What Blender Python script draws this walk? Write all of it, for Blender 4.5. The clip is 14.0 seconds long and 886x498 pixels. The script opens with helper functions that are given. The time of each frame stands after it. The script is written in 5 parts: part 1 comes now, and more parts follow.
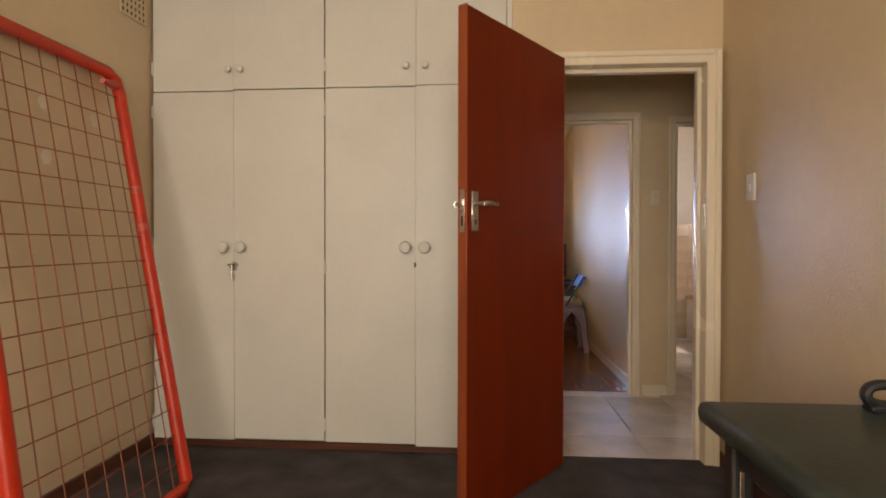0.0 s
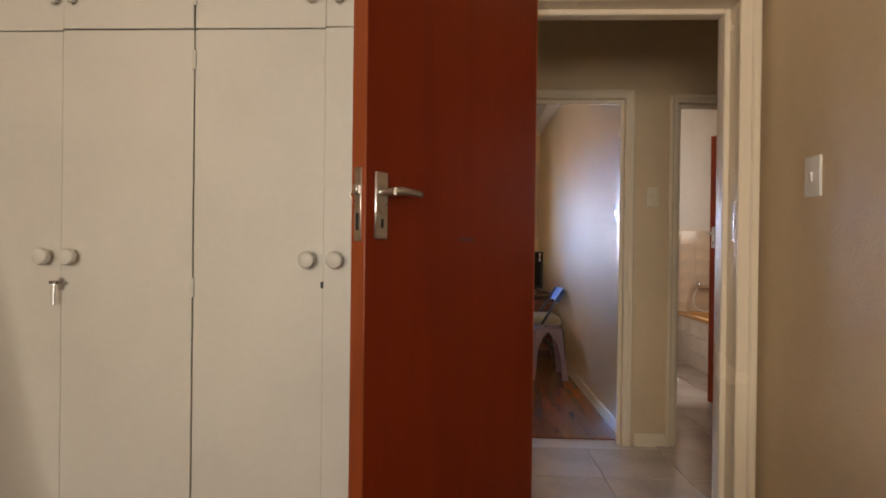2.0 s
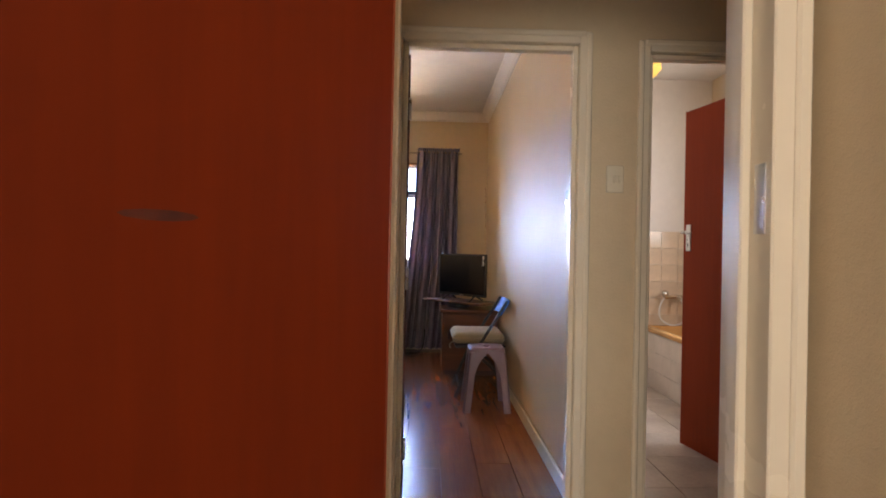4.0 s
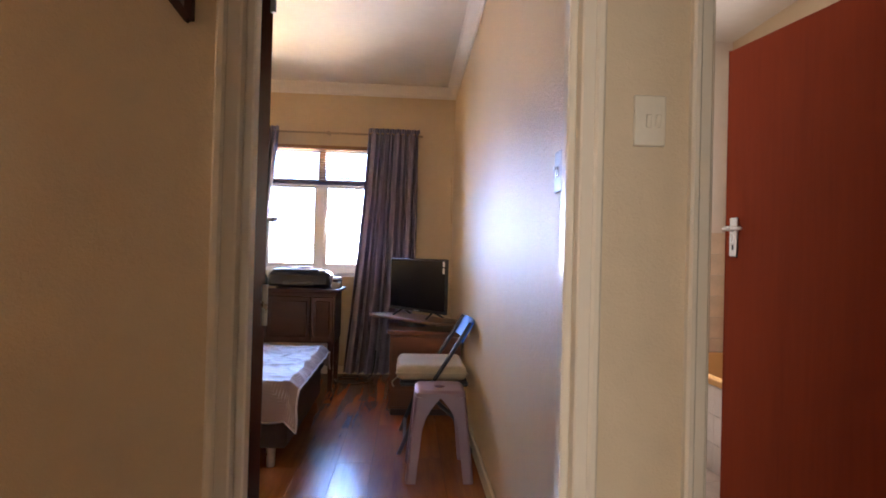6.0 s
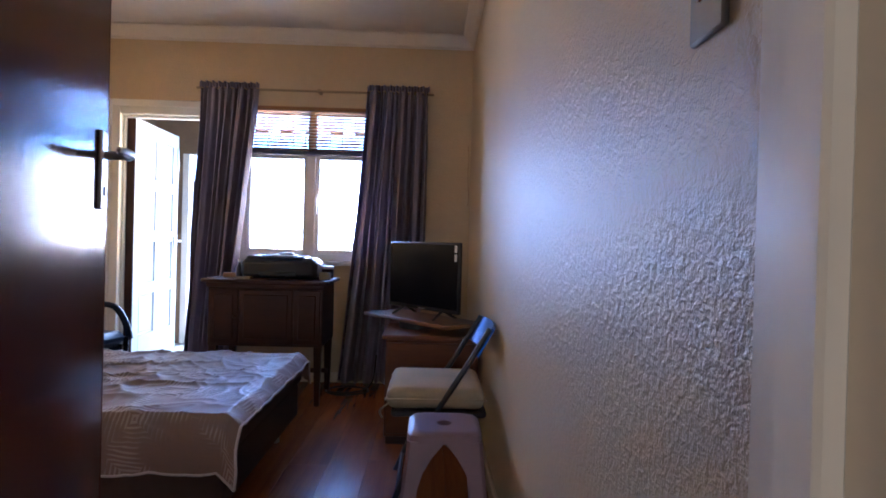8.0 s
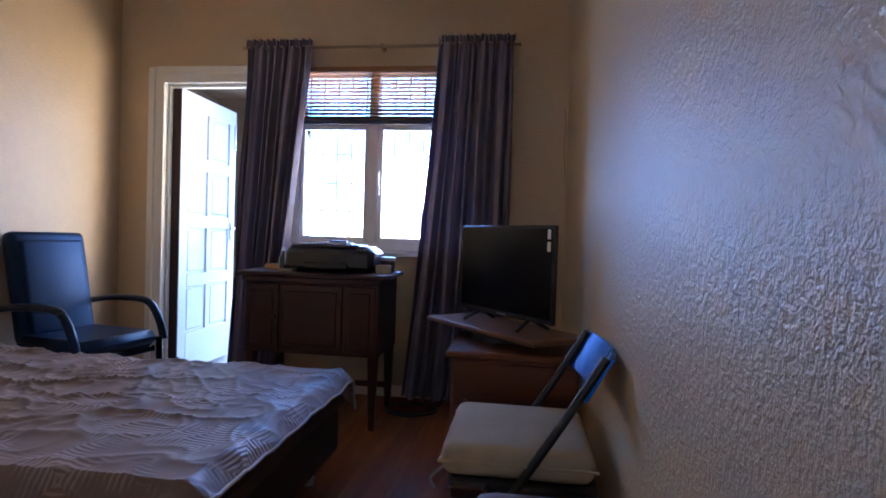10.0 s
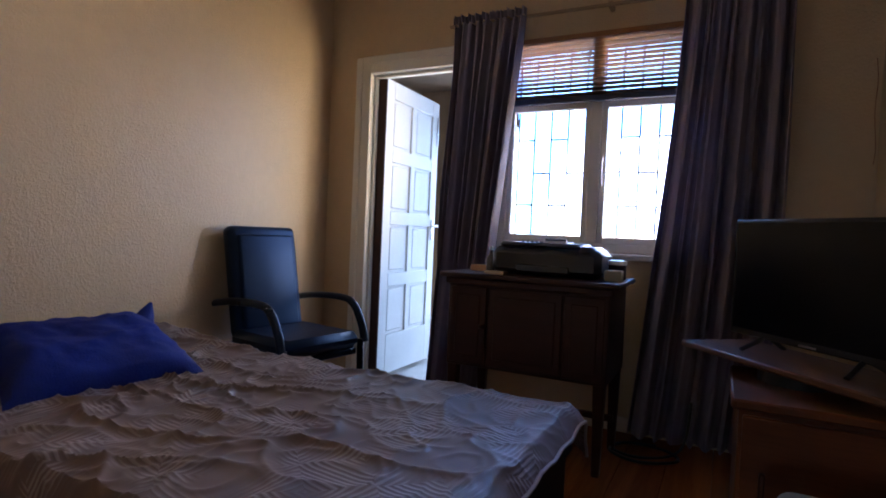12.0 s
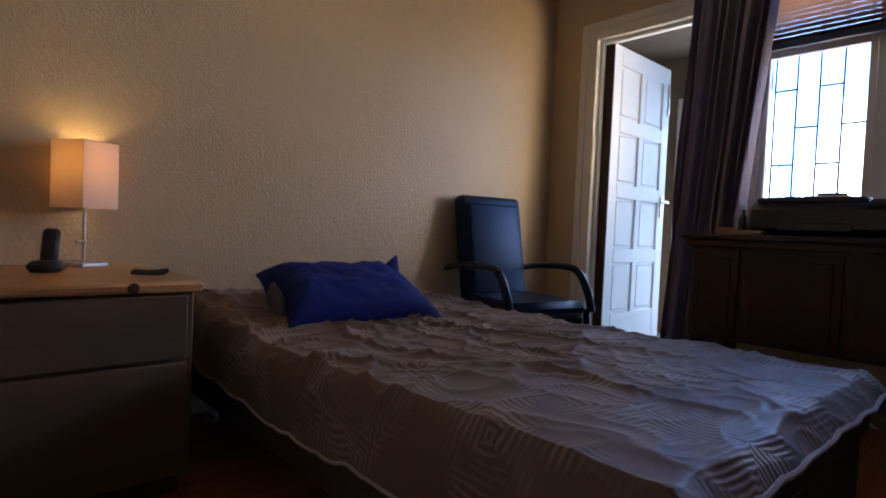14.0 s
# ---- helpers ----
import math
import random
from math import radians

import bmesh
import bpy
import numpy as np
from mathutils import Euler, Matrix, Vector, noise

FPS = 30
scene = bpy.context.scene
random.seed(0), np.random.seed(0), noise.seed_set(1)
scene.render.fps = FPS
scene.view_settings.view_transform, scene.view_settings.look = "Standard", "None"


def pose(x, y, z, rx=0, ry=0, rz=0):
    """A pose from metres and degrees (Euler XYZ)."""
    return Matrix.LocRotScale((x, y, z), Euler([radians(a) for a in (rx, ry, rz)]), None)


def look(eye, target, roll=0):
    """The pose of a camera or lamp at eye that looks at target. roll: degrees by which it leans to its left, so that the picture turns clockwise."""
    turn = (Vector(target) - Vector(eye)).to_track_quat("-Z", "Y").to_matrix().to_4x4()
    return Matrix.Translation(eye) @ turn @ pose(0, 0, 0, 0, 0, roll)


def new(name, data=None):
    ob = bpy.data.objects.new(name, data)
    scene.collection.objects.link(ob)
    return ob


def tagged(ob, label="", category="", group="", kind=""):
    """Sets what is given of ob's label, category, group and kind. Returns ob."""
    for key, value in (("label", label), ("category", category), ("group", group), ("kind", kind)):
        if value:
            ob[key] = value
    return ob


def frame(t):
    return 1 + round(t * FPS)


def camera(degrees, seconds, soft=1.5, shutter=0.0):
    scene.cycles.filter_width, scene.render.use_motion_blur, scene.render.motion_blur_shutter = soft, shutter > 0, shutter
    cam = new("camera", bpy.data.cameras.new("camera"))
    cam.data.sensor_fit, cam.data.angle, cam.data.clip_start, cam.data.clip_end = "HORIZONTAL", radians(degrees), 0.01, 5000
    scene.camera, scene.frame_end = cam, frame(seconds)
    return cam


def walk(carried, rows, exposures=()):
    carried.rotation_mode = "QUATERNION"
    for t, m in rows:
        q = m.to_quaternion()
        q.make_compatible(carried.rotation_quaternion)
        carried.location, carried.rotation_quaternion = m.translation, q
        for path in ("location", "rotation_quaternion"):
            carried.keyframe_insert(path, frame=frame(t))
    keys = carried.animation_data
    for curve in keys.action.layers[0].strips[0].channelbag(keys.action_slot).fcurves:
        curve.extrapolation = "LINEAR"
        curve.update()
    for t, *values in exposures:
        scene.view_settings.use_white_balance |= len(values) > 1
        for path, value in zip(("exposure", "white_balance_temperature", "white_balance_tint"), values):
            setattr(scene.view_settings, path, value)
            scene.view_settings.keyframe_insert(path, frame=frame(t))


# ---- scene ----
# ---------- camera ----------
cam = camera(77.0, 14.0, soft=1.8)
PATH = [
    (0, (0.259, 0.528, 1.136), (0.109, 2.522, 1.114), 0.1),
    (0.5, (0.237, 0.724, 1.162), (0.115, 2.72, 1.14), 0.2),
    (1, (0.274, 0.936, 1.155), (0.179, 2.933, 1.139), 0.4),
    (1.5, (0.364, 1.196, 1.175), (0.279, 3.194, 1.159), 0.6),
    (2, (0.417, 1.442, 1.167), (0.338, 3.441, 1.158), 0.7),
    (2.5, (0.491, 1.667, 1.175), (0.443, 3.666, 1.164), 0.8),
    (3, (0.605, 1.912, 1.18), (0.591, 3.912, 1.169), 0.8),
    (3.2, (0.632, 1.996, 1.177), (0.628, 3.996, 1.165), 0.8),
    (5.3, (0.898, 3.191, 1.13), (1.018, 5.187, 1.171), 1.7),
    (5.5, (0.929, 3.305, 1.156), (1.042, 5.301, 1.185), 1.5),
    (6, (0.977, 3.545, 1.157), (1.102, 5.541, 1.178), 1.5),
    (6.5, (1.016, 3.767, 1.145), (1.139, 5.763, 1.151), 1.4),
    (7, (1.025, 3.998, 1.143), (1.127, 5.995, 1.132), 1.6),
    (9.3, (1.189, 5.032, 1.059), (1.114, 7.03, 1.044), 1.7),
    (9.5, (1.156, 5.102, 1.076), (1.049, 7.099, 1.046), 1.9),
    (10, (1.122, 5.318, 1.062), (0.85, 7.299, 1.02), 1.8),
    (10.5, (1.058, 5.51, 1.065), (0.656, 7.468, 1.017), 1.8),
    (11, (0.959, 5.641, 1.061), (0.445, 7.573, 1.01), 2.2),
    (11.5, (0.852, 5.732, 1.053), (0.157, 7.606, 0.996), 2.4),
    (12, (0.808, 5.794, 1.028), (-0.094, 7.578, 0.972), 2.5),
    (12.5, (0.772, 5.806, 0.982), (-0.31, 7.487, 0.929), 2.7),
    (13, (0.714, 5.78, 0.928), (-0.533, 7.342, 0.865), 2.7),
    (13.5, (0.683, 5.757, 0.864), (-0.702, 7.198, 0.797), 2.8),
    (14, (0.71, 5.775, 0.815), (-0.775, 7.113, 0.745), 2.4),
]
EXPOSURES = [(0, -0.12, 6750, 13), (1.5, -0.16, 6650, 13), (3, 0.04, 6300, 13), (5.5, 0.72, 5950, 15), (6.5, 0.34, 5700, 16), (7, 0.12, 5480, 16), (9.5, -0.58, 4650, 16), (11, -1.03, 4880, 15), (12.5, -1.57, 5150, 15), (14, -1.75, 5300, 15)]
walk(cam, [(t, look(eye, target, roll)) for t, eye, target, roll in PATH], EXPOSURES)

# ---------- world, sun, window light, passage fill ---
world = bpy.data.worlds.new("sky")
scene.world = world
world.use_nodes = True
wn = world.node_tree.nodes
sky = wn.new("ShaderNodeTexSky")
sky.sky_type, sky.sun_disc = "NISHITA", False
sky.sun_elevation, sky.sun_rotation = radians(52), radians(130)
wn["Background"].inputs[1].default_value = 0.12
world.node_tree.links.new(sky.outputs[0], wn["Background"].inputs[0])

sun = new("sun", bpy.data.lights.new("sun", "SUN"))
sun.data.energy, sun.data.angle, sun.data.color = 3.5, radians(0.5), (1.0, 0.95, 0.88)
sun.matrix_world = look((6.0, -5.0, 10.0), (0.0, 0.0, 0.0))


def window_light(name, place, target, width, height, watts, colour, spread=180):
    lamp = new(name, bpy.data.lights.new(name, "AREA"))
    lamp.data.shape, lamp.data.size, lamp.data.size_y = "RECTANGLE", width, height
    lamp.data.energy, lamp.data.color = watts, colour
    lamp.data.spread = radians(spread)
    lamp.matrix_world = look(place, target)
    return lamp


window_light("bedroom_sky_light", (0.16, 9.32, 1.62), (-0.2, 6.6, 0.85), 1.24, 1.15, 58, (0.21, 0.46, 1.0), 105)
window_light("bedroom_ground_light", (0.20, 9.34, 1.30), (-1.3, 6.8, 2.2), 1.24, 0.8, 98, (1.0, 0.69, 0.34), 110)
window_light("porch_light", (-1.15, 10.75, 1.05), (-1.0, 0, 1.05), 0.6, 1.9, 88, (0.78, 0.87, 1.0))
window_light("spare_room_window_light", (-0.1, -1.22, 1.55), (-0.1, 5, 1.5), 2.0, 1.3, 100, (1.0, 0.90, 0.76))
window_light("bathroom_window_light", (3.26, 6.0, 1.75), (0, 6.0, 1.6), 0.9, 0.9, 20, (1.0, 0.93, 0.86))
# Added fill lamp that brightens the passage; no window or lamp stands there.
window_light("passage_fill_light", (-1.90, 3.95, 1.6), (0.9, 4.7, 1.4), 0.5, 1.1, 44, (1.0, 0.77, 0.54))

# ---------- materials ----------


def material(name, colour, rough=0.5, metal=0.0, vary=0.12, scale=6.0, bump=0.0, bump_scale=80.0, rough_vary=0.1, coat=0.0, sheen=0.0, spec=0.5, stretch=(1, 1, 1), dirt=None):
    """Principled paint with mottling at a large and a fine scale, and a fine relief."""
    m = bpy.data.materials.new(name)
    m.use_nodes = True
    n, l = m.node_tree.nodes, m.node_tree.links
    b = n["Principled BSDF"]
    b.inputs["Metallic"].default_value = metal
    b.inputs["Coat Weight"].default_value = coat
    b.inputs["Coat Roughness"].default_value = 0.12
    b.inputs["Sheen Weight"].default_value = sheen
    b.inputs["Specular IOR Level"].default_value = spec
    tc, mp = n.new("ShaderNodeTexCoord"), n.new("ShaderNodeMapping")
    mp.inputs["Scale"].default_value = stretch
    l.new(tc.outputs["Object"], mp.inputs["Vector"])
    big, fine = n.new("ShaderNodeTexNoise"), n.new("ShaderNodeTexNoise")
    big.inputs["Scale"].default_value, big.inputs["Detail"].default_value = scale, 4
    fine.inputs["Scale"].default_value, fine.inputs["Detail"].default_value = scale * 14, 3
    for t in (big, fine):
        l.new(mp.outputs[0], t.inputs["Vector"])
    add = n.new("ShaderNodeMath")
    add.operation = "MULTIPLY_ADD"
    add.inputs[1].default_value = 0.35
    l.new(fine.outputs["Fac"], add.inputs[0])
    l.new(big.outputs["Fac"], add.inputs[2])
    ramp = n.new("ShaderNodeValToRGB")
    ramp.color_ramp.elements[0].position, ramp.color_ramp.elements[1].position = 0.38, 0.95
    dark = dirt or [c * (1 - vary * 1.6) for c in colour]
    ramp.color_ramp.elements[0].color = (*dark, 1)
    ramp.color_ramp.elements[1].color = (*[min(1, c * (1 + vary)) for c in colour], 1)
    l.new(add.outputs[0], ramp.inputs[0])
    l.new(ramp.outputs[0], b.inputs["Base Color"])
    rr = n.new("ShaderNodeMapRange")
    rr.inputs[3].default_value, rr.inputs[4].default_value = max(0.02, rough - rough_vary), min(1, rough + rough_vary)
    l.new(big.outputs["Fac"], rr.inputs[0])
    l.new(rr.outputs[0], b.inputs["Roughness"])
    if bump:
        relief, bn = n.new("ShaderNodeTexNoise"), n.new("ShaderNodeBump")
        relief.inputs["Scale"].default_value, relief.inputs["Detail"].default_value = bump_scale, 3
        l.new(mp.outputs[0], relief.inputs["Vector"])
        bn.inputs["Strength"].default_value, bn.inputs["Distance"].default_value = bump, 0.004
        l.new(relief.outputs["Fac"], bn.inputs["Height"])
        l.new(bn.outputs[0], b.inputs["Normal"])
    return m


def wood(name, light, dark, rough=0.4, axis=0, grain=9.0, coat=0.0, each=0.0, spec=0.5):
    """Wood with long grain along one axis; each: how far single pieces differ."""
    m = bpy.data.materials.new(name)
    m.use_nodes = True
    n, l = m.node_tree.nodes, m.node_tree.links
    b = n["Principled BSDF"]
    b.inputs["Roughness"].default_value = rough
    b.inputs["Coat Weight"].default_value = coat
    b.inputs["Coat Roughness"].default_value = 0.1
    b.inputs["Specular IOR Level"].default_value = spec
    tc, mp, info = n.new("ShaderNodeTexCoord"), n.new("ShaderNodeMapping"), n.new("ShaderNodeObjectInfo")
    s = [grain] * 3
    s[axis] = grain * 0.07
    mp.inputs["Scale"].default_value = s
    off = n.new("ShaderNodeVectorMath")
    off.operation = "SCALE"
    off.inputs[0].default_value = (13.0, 7.0, 5.0)
    l.new(info.outputs["Random"], off.inputs["Scale"])
    l.new(tc.outputs["Object"], mp.inputs["Vector"])
    l.new(off.outputs[0], mp.inputs["Location"])
    wave, fine = n.new("ShaderNodeTexNoise"), n.new("ShaderNodeTexNoise")
    wave.inputs["Scale"].default_value, wave.inputs["Detail"].default_value, wave.inputs["Distortion"].default_value = 1.2, 5, 1.2
    fine.inputs["Scale"].default_value, fine.inputs["Detail"].default_value = 14, 4
    for t in (wave, fine):
        l.new(mp.outputs[0], t.inputs["Vector"])
    mix = n.new("ShaderNodeMath")
    mix.operation, mix.inputs[1].default_value = "MULTIPLY_ADD", 0.4
    l.new(fine.outputs["Fac"], mix.inputs[0])
    l.new(wave.outputs["Fac"], mix.inputs[2])
    tint = n.new("ShaderNodeMath")
    tint.operation, tint.inputs[1].default_value = "MULTIPLY_ADD", each
    l.new(info.outputs["Random"], tint.inputs[0])
    l.new(mix.outputs[0], tint.inputs[2])
    ramp = n.new("ShaderNodeValToRGB")
    ramp.color_ramp.elements[0].position, ramp.color_ramp.elements[1].position = 0.45, 1.0
    ramp.color_ramp.elements[0].color, ramp.color_ramp.elements[1].color = (*dark, 1), (*light, 1)
    l.new(tint.outputs[0], ramp.inputs[0])
    l.new(ramp.outputs[0], b.inputs["Base Color"])
    bn = n.new("ShaderNodeBump")
    bn.inputs["Strength"].default_value, bn.inputs["Distance"].default_value = 0.12, 0.002
    l.new(fine.outputs["Fac"], bn.inputs["Height"])
    l.new(bn.outputs[0], b.inputs["Normal"])
    return m


def plaster(name, colour, rough, relief, size, dabs=0.0):
    """Painted plaster rolled with a lumpy texture; dabs: how far it is flat ground with raised dabs."""
    m = material(name, colour, rough, vary=0.07, scale=1.3, rough_vary=0.015)
    n, l = m.node_tree.nodes, m.node_tree.links
    tc = [k for k in n if k.type == "TEX_COORD"][0]
    lumps, fine, bn = n.new("ShaderNodeTexNoise"), n.new("ShaderNodeTexNoise"), n.new("ShaderNodeBump")
    lumps.inputs["Scale"].default_value, lumps.inputs["Detail"].default_value, lumps.inputs["Distortion"].default_value = size, 2.5, 0.6
    fine.inputs["Scale"].default_value, fine.inputs["Detail"].default_value = size * 3.5, 2
    shape = n.new("ShaderNodeMapRange")
    shape.interpolation_type = "SMOOTHSTEP"
    shape.inputs["From Min"].default_value, shape.inputs["From Max"].default_value = 0.46 * dabs, 1.0 - 0.38 * dabs
    add = n.new("ShaderNodeMath")
    add.operation, add.inputs[1].default_value = "MULTIPLY_ADD", 0.75 - 0.6 * dabs
    for t in (lumps, fine):
        l.new(tc.outputs["Object"], t.inputs["Vector"])
    l.new(lumps.outputs["Fac"], shape.inputs["Value"])
    l.new(fine.outputs["Fac"], add.inputs[0])
    l.new(shape.outputs[0], add.inputs[2])
    bn.inputs["Strength"].default_value, bn.inputs["Distance"].default_value = relief, 0.006
    l.new(add.outputs[0], bn.inputs["Height"])
    l.new(bn.outputs[0], n["Principled BSDF"].inputs["Normal"])
    return m


def glowing(name, colour, strength, base=(0.8, 0.8, 0.8)):
    m = material(name, base, 0.6)
    b = m.node_tree.nodes["Principled BSDF"]
    b.inputs["Emission Color"].default_value, b.inputs["Emission Strength"].default_value = (*colour, 1), strength
    return m


CREAM_WALL = plaster("cream_wall_paint", (0.62, 0.49, 0.315), 0.42, 0.22, 90)
BED_WALL = plaster("cream_textured_paint", (0.56, 0.425, 0.25), 0.38, 0.42, 72, 0.2)
BED_WALL.node_tree.nodes["Principled BSDF"].inputs["Specular IOR Level"].default_value = 0.6
WHITE_WALL = plaster("white_wall_paint", (0.74, 0.69, 0.62), 0.5, 0.2, 90)
CEILING = plaster("ceiling_paint", (0.72, 0.68, 0.62), 0.7, 0.1, 60)
CREAM_FRAME = material("cream_gloss_paint", (0.74, 0.65, 0.50), 0.24, vary=0.025, scale=3)
WHITE_FRAME = material("white_gloss_paint", (0.78, 0.76, 0.70), 0.36, vary=0.03, scale=3)
CUPBOARD = material("cupboard_enamel", (0.665, 0.645, 0.575), 0.46, vary=0.05, scale=2.2, bump=0.12, bump_scale=60)
GAP = material("dark_gap", (0.10, 0.07, 0.05), 0.8)
RED_DOOR = wood("red_stained_door", (0.180, 0.0200, 0.0022), (0.128, 0.0135, 0.0018), 0.5, axis=2, grain=4, spec=0.15)
RED_EDGE = wood("orange_door_edge", (0.30, 0.062, 0.013), (0.17, 0.032, 0.008), 0.4, axis=2, grain=14, coat=0.1)
DARK_DOOR = wood("mahogany_door", (0.085, 0.020, 0.011), (0.045, 0.011, 0.007), 0.16, axis=2, grain=7, spec=0.5)
BATH_DOOR = wood("red_brown_door", (0.30, 0.042, 0.008), (0.22, 0.029, 0.006), 0.5, axis=2, grain=4, spec=0.1)
SKIRT_WOOD = wood("skirting_wood", (0.15, 0.055, 0.028), (0.07, 0.025, 0.014), 0.4, axis=0, grain=10)
CARPET = material("grey_carpet", (0.088, 0.078, 0.078), 0.95, vary=0.3, scale=5, bump=0.9, bump_scale=420, spec=0.1)
LAMINATE = wood("laminate_floor", (0.29, 0.098, 0.026), (0.15, 0.047, 0.013), 0.25, axis=1, grain=8, each=0.05)
TILE_FLOOR = material("floor_tile_glaze", (0.60, 0.53, 0.47), 0.16, vary=0.16, scale=3, bump=0.03, bump_scale=20, rough_vary=0.06)
GROUT = material("grout", (0.62, 0.57, 0.52), 0.9, bump=0.3)
WALL_TILE = material("peach_wall_tile", (0.70, 0.57, 0.42), 0.14, vary=0.14, scale=5, rough_vary=0.04)
BATH_TILE = material("pale_bath_tile", (0.70, 0.63, 0.57), 0.15, vary=0.08, scale=5, rough_vary=0.04)
STEEL = material("brushed_steel", (0.58, 0.56, 0.53), 0.3, 1.0, vary=0.06, scale=30)
AGED_STEEL = material("aged_steel", (0.30, 0.285, 0.26), 0.38, 1.0, vary=0.1, scale=30)
CHROME = material("chrome", (0.72, 0.72, 0.72), 0.1, 1.0, vary=0.04)
BLACK = material("black_plastic", (0.012, 0.012, 0.014), 0.38, vary=0.2)
WHITE_PLASTIC = material("white_plastic", (0.78, 0.76, 0.72), 0.35, vary=0.03)
IVORY_PLASTIC = material("ivory_plastic", (0.68, 0.60, 0.45), 0.4, vary=0.05)
PORCH = material("dark_porch_brown", (0.20, 0.135, 0.08), 0.7, vary=0.15, scale=3, bump=0.2)
PAVING = material("pale_paving", (0.50, 0.49, 0.47), 0.7, vary=0.15, scale=4, bump=0.2)

# ---------- building helpers ----------


def box(bm, x0, x1, y0, y1, z0, z1, bevel=0.0, seg=1, m=None):
    """A box, with rounded edges where asked for; m: a pose for it."""
    mat4 = Matrix.LocRotScale(((x0 + x1) / 2, (y0 + y1) / 2, (z0 + z1) / 2), None, (abs(x1 - x0), abs(y1 - y0), abs(z1 - z0)))
    tmp = bmesh.new()
    bmesh.ops.create_cube(tmp, size=1, matrix=mat4)
    if bevel:
        bmesh.ops.bevel(tmp, geom=tmp.edges[:], offset=bevel, segments=seg, affect="EDGES", profile=0.5)
    return merge(bm, tmp, m)


def merge(bm, tmp, m=None):
    if m is not None:
        bmesh.ops.transform(tmp, matrix=m, verts=tmp.verts)
    data = bpy.data.meshes.new("tmp")
    tmp.to_mesh(data)
    tmp.free()
    bm.from_mesh(data)
    bpy.data.meshes.remove(data)
    return bm


def tube(bm, points, radius, sides=8, closed=False, flat=1.0):
    """A round bar along a line of points."""
    pts = [Vector(p) for p in points]
    rings = []
    count = len(pts)
    side = None
    for i, p in enumerate(pts):
        a, b = pts[(i - 1) % count] if closed or i else p, pts[(i + 1) % count] if closed or i < count - 1 else p
        way = (b - a).normalized()
        if side is None:
            side = way.orthogonal().normalized()
        else:
            side = (side - way * side.dot(way)).normalized()
        up = way.cross(side)
        r = radius[i] if isinstance(radius, (list, tuple)) else radius
        rings.append([bm.verts.new(p + side * math.cos(k * math.tau / sides) * r + up * math.sin(k * math.tau / sides) * r * flat) for k in range(sides)])
    for i in range(count if closed else count - 1):
        a, b = rings[i], rings[(i + 1) % count]
        for k in range(sides):
            bm.faces.new((a[k], a[(k + 1) % sides], b[(k + 1) % sides], b[k]))
    if not closed:
        bm.faces.new(rings[0][::-1])
        bm.faces.new(rings[-1])
    return bm


def lathe(bm, profile, sides=20, m=None):
    """A turned body from (radius, height) rows."""
    tmp = bmesh.new()
    rings = [[tmp.verts.new((r * math.cos(k * math.tau / sides), r * math.sin(k * math.tau / sides), z)) for k in range(sides)] for r, z in profile]
    for a, b in zip(rings, rings[1:]):
        for k in range(sides):
            tmp.faces.new((a[k], a[(k + 1) % sides], b[(k + 1) % sides], b[k]))
    tmp.faces.new(rings[0][::-1])
    tmp.faces.new(rings[-1])
    return merge(bm, tmp, m)


def bend(points, steps=6, closed=False):
    """A smooth line (Catmull-Rom) through the points."""
    p = [Vector(q) for q in points]
    count = len(p)
    out = []
    for i in range(count if closed else count - 1):
        a, b = p[i], p[(i + 1) % count]
        z = p[(i - 1) % count] if closed or i else a
        c = p[(i + 2) % count] if closed or i + 2 < count else b
        for s in range(steps):
            t = s / steps
            out.append(0.5 * ((2 * a) + (b - z) * t + (2 * z - 5 * a + 4 * b - c) * t * t + (3 * a - z - 3 * b + c) * t ** 3))
    if not closed:
        out.append(p[-1])
    return out


def finish(name, bm, mat, smooth=False):
    bmesh.ops.recalc_face_normals(bm, faces=bm.faces[:])
    data = bpy.data.meshes.new(name)
    bm.to_mesh(data)
    bm.free()
    data.materials.append(mat)
    if smooth:
        for f in data.polygons:
            f.use_smooth = True
        data.set_sharp_from_angle(angle=radians(40))
    return new(name, data)


def part(name, bm, mat, parent, label="", smooth=True):
    ob = finish(name, bm, mat, smooth)
    ob.parent = parent
    return tagged(ob, label)


def thing(name, label, category, m=None, group=""):
    ob = new(name)
    ob.empty_display_size = 0.1
    if m is not None:
        ob.matrix_world = m
    return tagged(ob, label, category, group)


def solid(name, bm, mat, label, category="", kind="structure", smooth=False):
    return tagged(finish(name, bm, mat, smooth), label, category, "", kind)


def boxes(*rows, bevel=0.0):
    bm = bmesh.new()
    for r in rows:
        box(bm, *r, bevel=bevel)
    return bm


# ---------- the large structure ----------
YA, YP, YB, YW = 3.51, 3.63, 4.80, 8.92     # door wall, its passage side, bedroom door wall, window wall
YBI = YB + 0.12
XL, XR, XBR, XBL = -1.60, 1.48, 1.40, -1.70
CEIL = 2.76
A0, A1, ATOP = 0.636, 1.384, 2.055              # clear openings
B0, B1, BTOP = 0.600, 1.362, 2.06
C0, C1, CTOP = 1.672, 2.49, 2.035
D0, D1, DTOP = -1.362, -0.56, 2.075
W0, W1, WZ0, WZ1 = -0.43, 0.82, 0.96, 2.17

